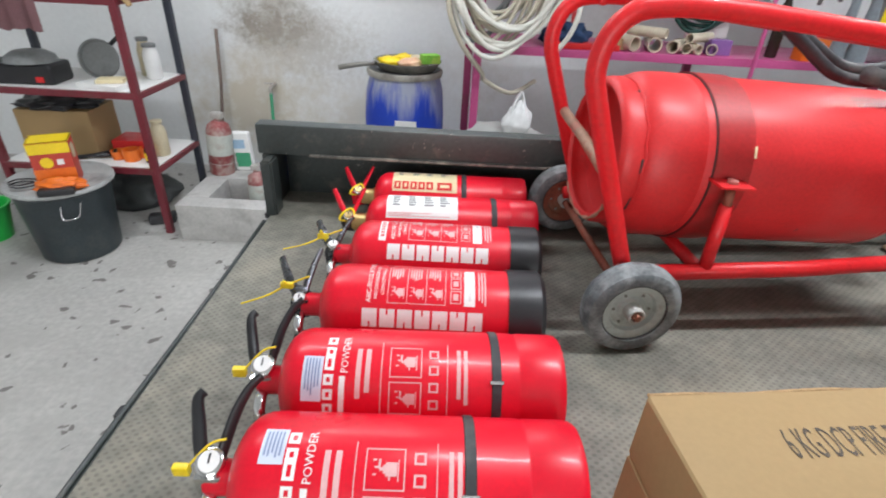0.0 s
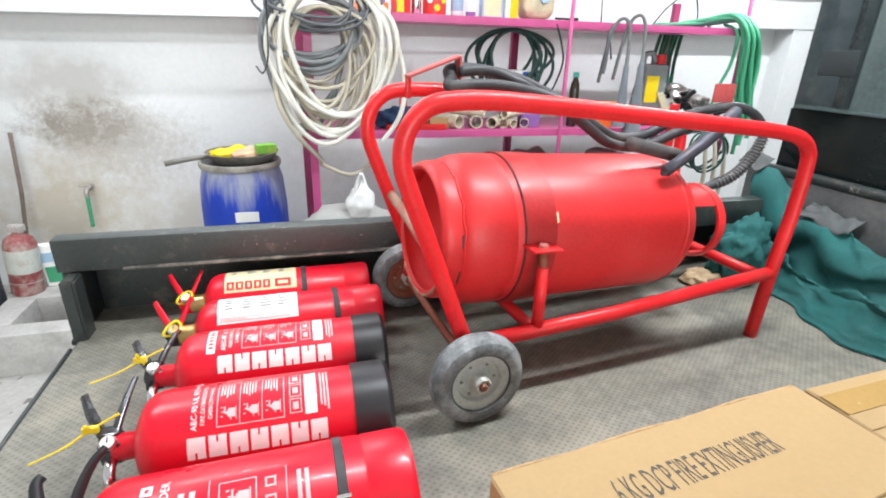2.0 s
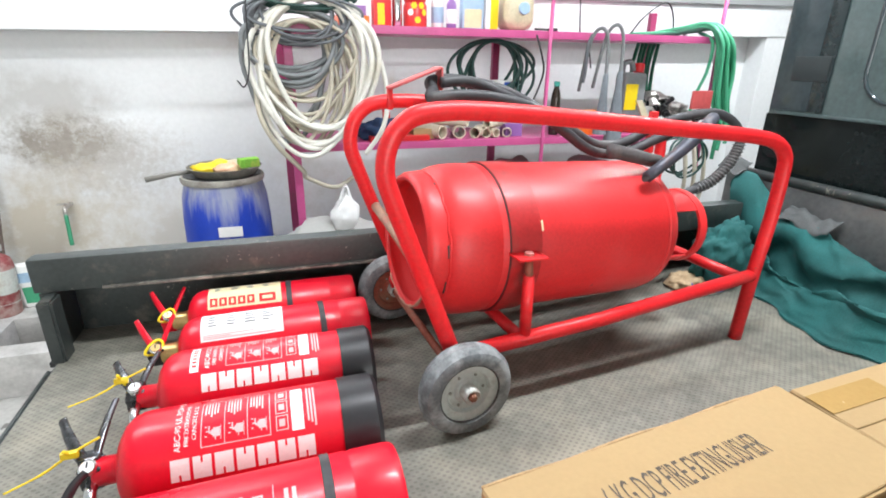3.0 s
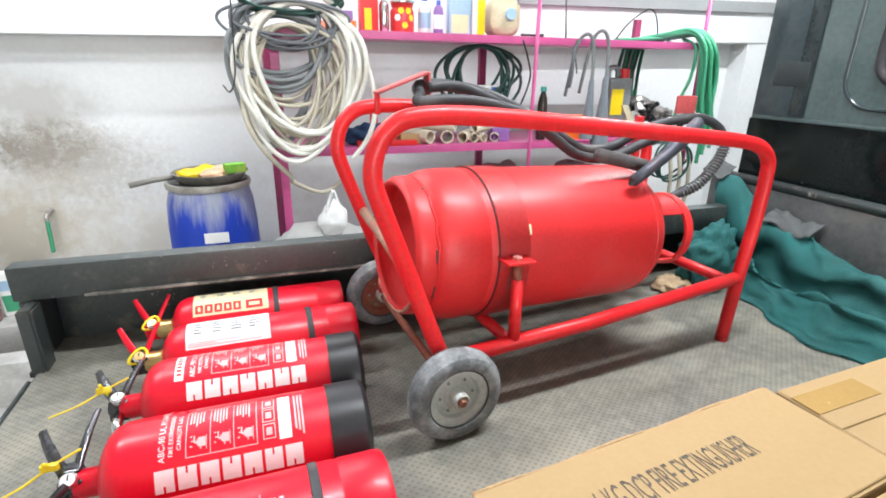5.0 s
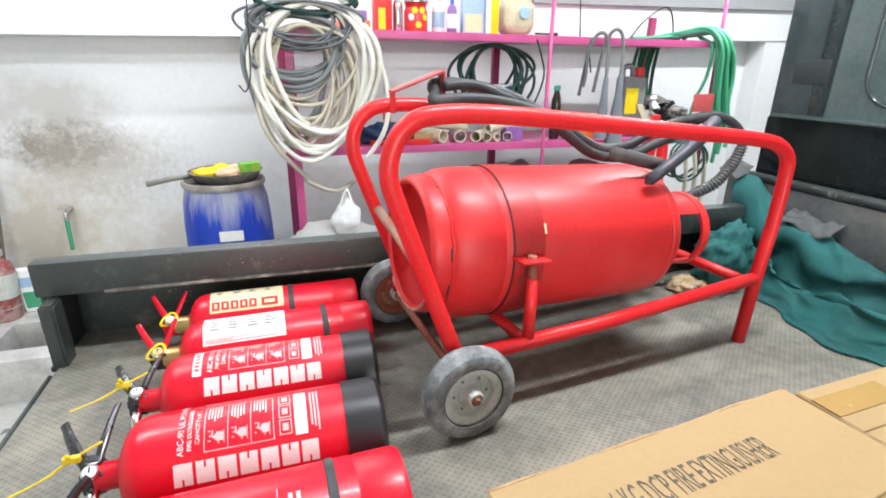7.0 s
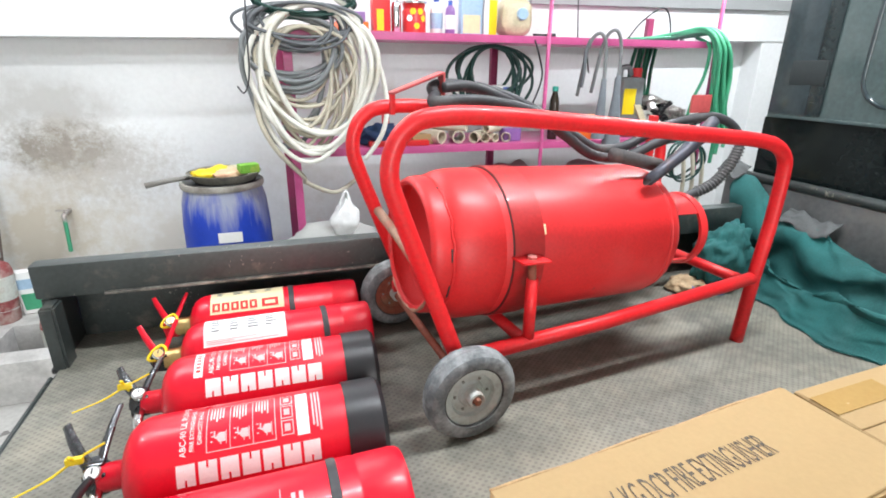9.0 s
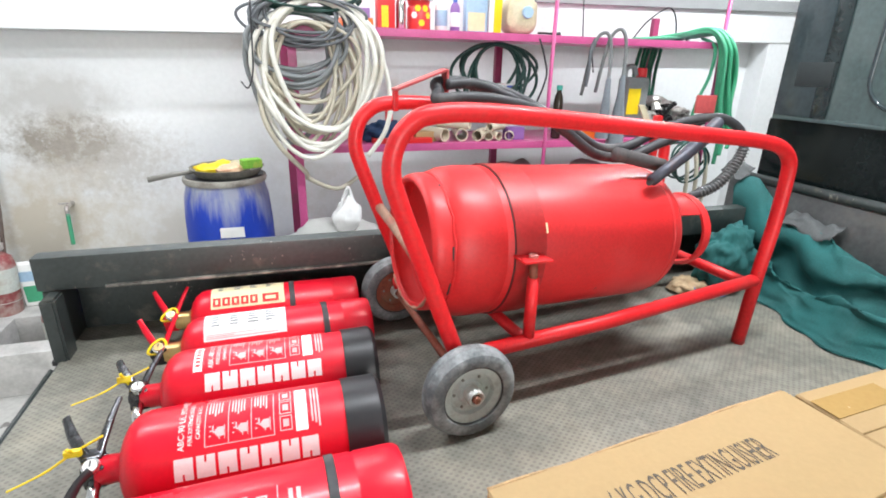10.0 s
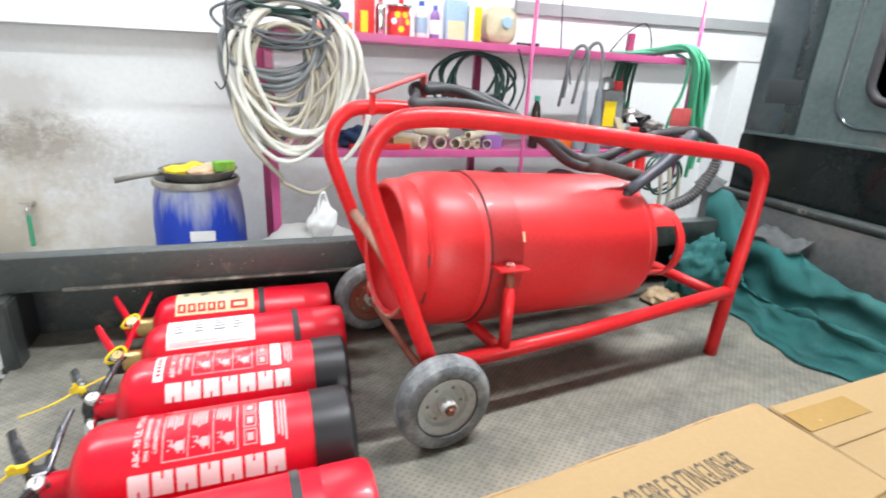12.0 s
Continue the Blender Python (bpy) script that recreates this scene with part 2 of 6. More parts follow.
# ---- mesh tools ----
def box_bm(sx, sy, sz, cx=0, cy=0, cz=0, bevel=0.0, seg=2):
    bm = bmesh.new()
    bmesh.ops.create_cube(bm, size=1, matrix=Matrix.Translation((cx, cy, cz)) @ Matrix.Diagonal((sx, sy, sz, 1)))
    if bevel:
        bmesh.ops.bevel(bm, geom=bm.edges[:], offset=bevel, segments=seg, profile=0.7, affect="EDGES")
    return bm


def add_box(bm, sx, sy, sz, cx, cy, cz, m=None):
    t = Matrix.Translation((cx, cy, cz)) @ Matrix.Diagonal((sx, sy, sz, 1))
    bmesh.ops.create_cube(bm, size=1, matrix=m @ t if m else t)
    return bm


def lathe(profile, seg=32, axis="Z"):
    """A turned shape from (radius, height) pairs."""
    bm = bmesh.new()
    rings = []
    for r, h in profile:
        if r < 1e-5:
            rings.append([bm.verts.new((0, 0, h))])
        else:
            rings.append([bm.verts.new((r * math.cos(2 * math.pi * i / seg), r * math.sin(2 * math.pi * i / seg), h)) for i in range(seg)])
    for a, b in zip(rings, rings[1:]):
        for i in range(seg):
            j = (i + 1) % seg
            if len(a) == 1 and len(b) == 1:
                continue
            if len(a) == 1:
                bm.faces.new((a[0], b[j], b[i]))
            elif len(b) == 1:
                bm.faces.new((a[i], a[j], b[0]))
            else:
                bm.faces.new((a[i], a[j], b[j], b[i]))
    if axis == "X":
        bmesh.ops.rotate(bm, verts=bm.verts[:], cent=(0, 0, 0), matrix=Matrix.Rotation(radians(90), 3, "Y"))
    if axis == "Y":
        bmesh.ops.rotate(bm, verts=bm.verts[:], cent=(0, 0, 0), matrix=Matrix.Rotation(radians(-90), 3, "X"))
    bmesh.ops.recalc_face_normals(bm, faces=bm.faces[:])
    return bm


def smooth_path(pts, n=6, closed=False):
    """Catmull-Rom through the points."""
    p = [Vector(q) for q in pts]
    out = []
    c = len(p)
    for i in range(c if closed else c - 1):
        if closed:
            a, b, d, e = p[i - 1], p[i], p[(i + 1) % c], p[(i + 2) % c]
        else:
            a, b, d, e = p[max(i - 1, 0)], p[i], p[i + 1], p[min(i + 2, c - 1)]
        for k in range(n):
            t = k / n
            out.append(0.5 * ((2 * b) + (d - a) * t + (2 * a - 5 * b + 4 * d - e) * t * t + (3 * b - a - 3 * d + e) * t ** 3))
    if not closed:
        out.append(p[-1])
    return out


def sweep(path, r, seg=10, closed=False, bm=None, squash=1.0):
    """A tube of radius r along a list of points; r may be a list."""
    bm = bm or bmesh.new()
    n = len(path)
    rings = []
    up = None
    for i, q in enumerate(path):
        a = path[(i - 1) % n] if closed or i else q
        b = path[(i + 1) % n] if closed or i < n - 1 else q
        d = (b - a).normalized()
        if up is None:
            up = d.orthogonal().normalized()
        up = (up - d * up.dot(d))
        up = up.normalized() if up.length > 1e-6 else d.orthogonal().normalized()
        side = d.cross(up)
        rad = r[i] if isinstance(r, (list, tuple)) else r
        rings.append([bm.verts.new(q + rad * (math.cos(2 * math.pi * k / seg) * up + squash * math.sin(2 * math.pi * k / seg) * side)) for k in range(seg)])
    for i in range(n if closed else n - 1):
        a, b = rings[i], rings[(i + 1) % n]
        off = 0
        if closed and i == n - 1:
            off = min(range(seg), key=lambda o: (a[0].co - b[o].co).length)
        for k in range(seg):
            bm.faces.new((a[k], a[(k + 1) % seg], b[(k + 1 + off) % seg], b[(k + off) % seg]))
    if not closed:
        bm.faces.new(rings[0][::-1])
        bm.faces.new(rings[-1])
    return bm


def mesh_of(name, bm, material, smooth=True, angle=40):
    me = bpy.data.meshes.new(name)
    for f in bm.faces:
        f.smooth = smooth
    if smooth:
        for e in bm.edges:
            if len(e.link_faces) == 2 and e.calc_face_angle(0) > radians(angle):
                e.smooth = False
    bm.to_mesh(me)
    bm.free()
    me.materials.append(material)
    return me


def part(name, bm, material, parent, label="", smooth=True):
    ob = new(name, mesh_of(name, bm, material, smooth))
    ob.parent = parent
    if label:
        ob["label"] = label
    return ob


def thing(name, m, label, category, group=""):
    ob = new(name)
    ob.empty_display_size = 0.05
    ob.matrix_world = m
    return tagged(ob, label, category, group)


def single(name, bm, material, m, label, category, group="", kind="", smooth=True):
    ob = new(name, mesh_of(name, bm, material, smooth))
    ob.matrix_world = m
    return tagged(ob, label, category, group, kind)


def text_flat(words, size):
    """The outline mesh of a word, as lists of points and faces, starting at the origin."""
    cu = bpy.data.curves.new("lettering", "FONT")
    cu.body, cu.size, cu.resolution_u = words, size, 2
    ob = bpy.data.objects.new("lettering", cu)
    scene.collection.objects.link(ob)
    dg = bpy.context.evaluated_depsgraph_get()
    me = bpy.data.meshes.new_from_object(ob.evaluated_get(dg))
    v = [tuple(q.co[:2]) for q in me.vertices]
    f = [tuple(p.vertices) for p in me.polygons]
    bpy.data.objects.remove(ob)
    bpy.data.curves.remove(cu)
    bpy.data.meshes.remove(me)
    return v, f


# ---- the room ----
def structure(name, bm, material, label, smooth=False):
    ob = new(name, mesh_of(name, bm, material, smooth))
    return tagged(ob, label, name.split("_")[0], "", "structure")


structure("floor", box_bm(11, 11, 0.2, 1.5, 0.5, -0.1), CONCRETE, "pale grey worn concrete workshop floor with stains")
# Ceiling and the two side walls are unseen, added to close the room.
structure("ceiling", box_bm(11, 11, 0.15, 1.5, 0.5, 3.6), WALL, "plain white workshop ceiling")
structure("wall_west", box_bm(0.2, 10.6, 3.5, -3.6, 0.6, 1.75), WALL, "plain white painted workshop wall")
structure("wall_east", box_bm(0.2, 10.6, 3.5, 6.6, 0.6, 1.75), WALL, "plain white painted workshop wall")
# Unseen wall, added with an opening behind the fill light.
sw = bmesh.new()
add_box(sw, 2.5, 0.2, 3.5, -2.45, -4.3, 1.75)
add_box(sw, 4.3, 0.2, 3.5, 4.55, -4.3, 1.75)
add_box(sw, 3.6, 0.2, 0.6, 0.6, -4.3, 3.2)
structure("wall_south", sw, WALL, "unseen white wall with a wide opening, added behind the viewpoint")


def stained_wall():
    """White paint with one broad grey-brown damp stain and smaller smudges."""
    m = mat("stained_white_wall", (0.73, 0.745, 0.742), 0.7, 0, 0.05, 1.4, 30, 0.12, (0.55, 0.52, 0.46), 0.12, 1.6)
    n, l = m.node_tree.nodes, m.node_tree.links
    b = n["Principled BSDF"]
    tc = n.new("ShaderNodeTexCoord")
    old = b.inputs["Base Color"].links[0].from_socket
    for place, size, strength, tone, grain in (((-0.8, 5.2, 1.36), (1.1, 0.01, 2.2), 0.55, (0.42, 0.4, 0.36), 4),
                                               ((-0.75, 5.2, 1.1), (1.25, 0.01, 2.6), 0.95, (0.26, 0.23, 0.19), 15),
                                               ((-0.5, 5.2, 0.95), (1.0, 0.01, 1.8), 0.6, (0.42, 0.39, 0.34), 22),
                                               ((-0.95, 5.2, 0.5), (0.9, 0.01, 1.1), 0.8, (0.5, 0.44, 0.33), 5),
                                               ((-0.1, 5.2, 0.45), (1.2, 0.01, 1.9), 0.6, (0.52, 0.47, 0.38), 6),
                                               ((0.8, 5.2, 0.9), (1.2, 0.01, 1.6), 0.3, (0.5, 0.46, 0.4), 7)):
        nz = n.new("ShaderNodeTexNoise")
        nz.inputs["Scale"].default_value, nz.inputs["Detail"].default_value, nz.inputs["Roughness"].default_value = grain, 10, 0.72
        l.new(tc.outputs["Object"], nz.inputs["Vector"])
        mp = n.new("ShaderNodeMapping")
        mp.vector_type = "POINT"
        mp.inputs["Location"].default_value = [-p * s for p, s in zip(place, size)]
        mp.inputs["Scale"].default_value = size
        l.new(tc.outputs["Object"], mp.inputs["Vector"])
        g = n.new("ShaderNodeTexGradient")
        g.gradient_type = "SPHERICAL"
        l.new(mp.outputs[0], g.inputs[0])
        mu = n.new("ShaderNodeMath")
        mu.operation = "MULTIPLY"
        l.new(g.outputs[1], mu.inputs[0])
        l.new(nz.outputs[0], mu.inputs[1])
        r = n.new("ShaderNodeMapRange")
        r.inputs[1].default_value, r.inputs[2].default_value, r.inputs[4].default_value = 0.2, 0.42, strength
        l.new(mu.outputs[0], r.inputs[0])
        mx = n.new("ShaderNodeMix")
        mx.data_type = "RGBA"
        l.new(r.outputs[0], mx.inputs[0])
        l.new(old, mx.inputs[6])
        mx.inputs[7].default_value = (*tone, 1)
        old = mx.outputs[2]
    l.new(old, b.inputs["Base Color"])
    return m


STAINED = stained_wall()
structure("wall_north", box_bm(10.2, 0.2, 3.5, 1.5, 5.33, 1.75), STAINED, "white painted wall with grey damp stains and dirt")
beam = structure("trim_beam", box_bm(10.0, 0.2, 0.285, 0, 0, 0.1425, 0.006), WALL, "white plastered beam standing proud of the wall")
beam.matrix_world = pose(1.5, 5.13, 1.812, 0, -1.1, 0)
ledge = structure("trim_ledge", box_bm(2.6, 0.03, 0.085, 0, 0, 0, 0.004), mat("grey_ledge_tone", (0.3, 0.31, 0.31), 0.6, 0, 0.12, 4, 60, 0.1), "grey strip along the top of the beam")
ledge.matrix_world = pose(3.75, 5.012, 2.14, 0, -1.1, 0)
structure("trim_pier", box_bm(1.6, 0.19, 2.4, 5.55, 5.137, 1.2, 0.006), WALL, "white plastered pier standing proud of the wall")

# ---- the truck ----
truck = thing("flatbed_truck", pose(0, 0, 0), "dark green flatbed truck with a pimpled grey deck mat", "truck")
DX0, DX1, DY0, DY1 = 0.055, 2.28, 1.05, 2.83
part("deck", box_bm(DX1 - DX0, DY1 - DY0, 0.07, (DX0 + DX1) / 2, (DY0 + DY1) / 2, BED - 0.043, 0.006), TRUCK, truck, "dark steel deck plate")
part("deck_mat", box_bm(DX1 - DX0 - 0.012, DY1 - DY0 - 0.01, 0.008, (DX0 + DX1) / 2 + 0.004, (DY0 + DY1) / 2, BED - 0.004, 0.002), MAT_BED, truck, "grey pimpled anti-slip mat, dusty and worn")
part("deck_edge", sweep(smooth_path([(DX0 - 0.004, 1.06, BED - 0.012), (DX0 - 0.006, 1.7, BED - 0.01), (DX0 - 0.003, 2.2, BED - 0.012), (DX0 - 0.004, 2.55, BED - 0.01)], 8), 0.0055, 8), TRUCK, truck, "black worn edge strip")
for hy in (1.86, 2.6):
    part("hinge", box_bm(0.016, 0.024, 0.014, DX0 - 0.008, hy, BED - 0.013, 0.004), BLACK, truck)
SCUFFED = mat("scuffed_dark_steel", (0.1, 0.095, 0.085), 0.45, 0.1, 0.4, 20, 120, 0.2, (0.4, 0.37, 0.31), 0.55, 16)
rail = box_bm(2.24, 0.05, 0.085, 1.15, 2.655, 1.142, 0.008)
part("side_rail", rail, TRUCK, truck, "dark green top rail with chipped edge")
part("side_rail_lip", box_bm(1.45, 0.012, 0.007, 0.9, 2.627, 1.103, 0.0025), SCUFFED, truck, "scuffed lower lip of the rail")
part("side_panel", box_bm(2.2, 0.03, 0.16, 1.17, 2.757, 1.0185, 0.004), TRUCK, truck, "dark scuffed side panel")
part("side_ledge", box_bm(2.22, 0.15, 0.015, 1.16, 2.74, 1.107, 0.003), TRUCK, truck)
post = bmesh.new()
add_box(post, 0.032, 0.06, 0.165, 0.068, 2.6, BED + 0.0775)
add_box(post, 0.03, 0.19, 0.165, 0.052, 2.728, BED + 0.0775)
bmesh.ops.bevel(post, geom=post.edges[:], offset=0.005, segments=2, affect="EDGES")
part("corner_post", post, TRUCK, truck)
part("headboard", box_bm(0.03, 1.72, 0.34, 2.228, 1.93, BED + 0.15, 0.006), mat("dusty_grey_steel", (0.1, 0.105, 0.105), 0.55, 0.2, 0.3, 5, 60, 0.15, (0.16, 0.15, 0.135), 0.4, 5), truck, "dusty grey front board with rolled top edge")
part("headboard_roll", sweep([Vector((2.222, 1.07, 1.275)), Vector((2.222, 1.9, 1.277)), Vector((2.222, 2.78, 1.275))], 0.016, 10), TRUCK, truck)
cab = part("cab", box_bm(1.3, 1.76, 1.65, 2.918, 1.844, 1.525, 0.012, 3), CAB, truck, "glossy dark green cab back")
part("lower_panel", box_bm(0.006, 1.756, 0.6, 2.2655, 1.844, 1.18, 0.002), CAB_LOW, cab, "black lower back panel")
# The dark reflection near the cab corner is laid on as a coloured strip.
part("corner_reflection", box_bm(0.008, 0.135, 0.83, 2.266, 2.648, 1.91, 0.003), CAB_DARK_TEAL, cab, "dark reflection along the cab corner, laid on as a strip")
# A reflected post, put in as a darker coloured band.
part("post_reflection", box_bm(0.006, 0.05, 0.83, 2.2655, 2.555, 1.91, 0.002), CAB_REFLECTION, cab, "darker band for a reflected post, laid on the cab back")
# Dark reflected shape on the cab back, modelled as a thin dark plate.
reflection_blob = box_bm(0.007, 0.12, 0.075, 2.2635, 2.6, 1.627, 0.003, 2)
part("reflection_blob", reflection_blob, mat("dark_reflection_tone", (0.018, 0.026, 0.027), 0.5, 0, 0.2, 8, 90, 0.05), cab, "dark reflection on the cab back, built as a thin plate")
part("cab_ridge", box_bm(0.02, 1.7, 0.012, 2.262, 1.84, 1.487, 0.005), CAB, cab)
# rear window of the cab
wy0, wy1, wz0, wz1 = 1.2, 2.43, 1.535, 2.1


def rounded_loop(y0, y1, z0, z1, r, x, n=6):
    pts = []
    for cy, cz, a0 in ((y1 - r, z1 - r, 0), (y0 + r, z1 - r, 90), (y0 + r, z0 + r, 180), (y1 - r, z0 + r, 270)):
        for k in range(n + 1):
            a = radians(a0 + 90 * k / n)
            pts.append(Vector((x, cy + r * math.cos(a), cz + r * math.sin(a))))
    return pts


part("window_recess", sweep(rounded_loop(wy0, wy1, wz0, wz1, 0.09, 2.268), 0.006, 8, True), CAB_DARK_TEAL, cab, "pressed edge round the window")
part("window_seal", sweep(rounded_loop(wy0 + 0.08, wy1 - 0.085, wz0 + 0.075, wz1 - 0.08, 0.06, 2.266), 0.014, 8, True), RUBBER, cab, "black rubber window seal")
gl = bmesh.new()
gl.faces.new([gl.verts.new(p) for p in rounded_loop(wy0 + 0.08, wy1 - 0.085, wz0 + 0.075, wz1 - 0.08, 0.06, 2.262)])
bmesh.ops.solidify(gl, geom=gl.faces[:], thickness=0.004)
GLASS = mat("tinted_glass", (0.05, 0.07, 0.07), 0.06, 0, 0.05, 2, 40, 0, coat=0.5)
part("window_pane", gl, GLASS, cab, "dark reflecting glass", False)
for wx, wy in ((0.6, 1.25), (0.6, 2.5), (3.3, 1.25), (3.3, 2.5)):
    wheel = part("wheel", lathe([(0.0, -0.1), (0.25, -0.1), (0.34, -0.09), (0.36, -0.05), (0.36, 0.05), (0.34, 0.09), (0.25, 0.1), (0.0, 0.1)], 28, "Y"), RUBBER, truck)
    wheel.location = (wx, wy, 0.36)
for wy in (1.55, 2.25):
    part("chassis_beam", box_bm(3.4, 0.08, 0.16, 1.8, wy, BED - 0.16, 0.01), TRUCK, truck)
for wx in (0.6, 3.3):
    part("axle_beam", box_bm(0.1, 1.2, 0.5, wx, 1.88, 0.56, 0.02), TRUCK, truck)


# ---- fire extinguishers lying on the deck ----
GUNMETAL = mat("dark_gunmetal", (0.11, 0.112, 0.118), 0.25, 0.8, 0.25, 20, 150, 0.06)
GREY_PRINT = mat("grey_print", (0.5, 0.45, 0.45), 0.4, 0, 0.05)
STICKER = mat("pale_sticker", (0.6, 0.64, 0.75), 0.35, 0, 0.08)
STICKER_PRINT = mat("blue_grey_print", (0.25, 0.3, 0.45), 0.5)

def wrap(bm_or_vf, r, x0, b0, bm=None, up_to_head=True, flip=False, grow=1.0):
    """Bends flat artwork (reading direction, up direction) on to a lying cylinder. up_to_head: its up points to the valve."""
    v, f = bm_or_vf
    bm = bm or bmesh.new()
    made = []
    for tx, ty in v:
        if up_to_head:
            a, b = x0 - ty * grow, b0 - tx * grow
        else:
            a, b = x0 - tx * grow, b0 - ty * grow
        phi = b / r
        made.append(bm.verts.new((a, -r * math.sin(phi), r * math.cos(phi))))
    for q in f:
        try:
            bm.faces.new([made[i] for i in q])
        except ValueError:
            pass
    return bm


def patch(r, x0, x1, b0, b1, bm=None, step=0.008):
    """A rectangle of the cylinder's skin from x0 to x1 and from arc length b0 to b1 (towards the viewer's side)."""
    bm = bm or bmesh.new()
    n = max(1, int(abs(b1 - b0) / step))
    cols = []
    for k in range(n + 1):
        phi = (b0 + (b1 - b0) * k / n) / r
        cols.append([bm.verts.new((x, -r * math.sin(phi), r * math.cos(phi))) for x in (x0, x1)])
    for a, b in zip(cols, cols[1:]):
        bm.faces.new((a[0], a[1], b[1], b[0]))
    return bm


def outline_patch(r, x0, x1, b0, b1, w, bm):
    for q in ((x0, x1, b0, b0 + w), (x0, x1, b1 - w, b1), (x0, x0 + w, b0, b1), (x1 - w, x1, b0, b1)):
        patch(r, *q, bm)
    return bm


def small_lines(r, x0, x1, b0, b1, rows, bm, along=True, ragged=0.3):
    """Rows of unreadable small print as bars."""
    for k in range(rows):
        if along:
            x = x0 + (x1 - x0) * (k + 0.2) / rows
            end = b1 - ragged * (b1 - b0) * random.random()
            patch(r, x, x + 0.55 * (x1 - x0) / rows, b0, end, bm)
        else:
            b = b0 + (b1 - b0) * (k + 0.2) / rows
            patch(r, x0, x1 - ragged * (x1 - x0) * random.random(), b, b + 0.55 * (b1 - b0) / rows, bm)
    return bm


def pictogram(r, x0, x1, b0, b1, bm):
    """A framed picture of a lever, as plain white blocks."""
    w, h = x1 - x0, b1 - b0

    def bit(u0, u1, v0, v1):
        patch(r, x0 + u0 * w, x0 + u1 * w, b0 + v0 * h, b0 + v1 * h, bm, 0.004)
    bit(0.5, 0.88, 0.3, 0.72)
    bit(0.42, 0.5, 0.38, 0.64)
    bit(0.3, 0.42, 0.46, 0.56)
    bit(0.26, 0.34, 0.2, 0.5)
    bit(0.6, 0.66, 0.72, 0.84)
    for k in range(3):
        bit(0.08 + 0.06 * (k % 2), 0.2 + 0.06 * (k % 2), 0.2 + 0.22 * k, 0.26 + 0.22 * k)
    bit(0.9, 0.94, 0.22, 0.86)
    return bm


def gunmetal_bolt(r, h, x, y, z):
    bm = lathe([(0, 0), (r, 0), (r, h * 0.8), (r * 0.8, h), (0, h)], 6)
    bmesh.ops.translate(bm, verts=bm.verts[:], vec=(x, y, z))
    return bm


def lever(path, w, t, bm=None):
    """A pressed-steel lever: a channel that follows the path."""
    return sweep(smooth_path(path, 6), [w * (0.75 + 0.25 * math.sin(math.pi * min(1, 0.15 + i / (6 * (len(path) - 1))))) for i in range(6 * (len(path) - 1) + 1)], 8, bm=bm, squash=t)


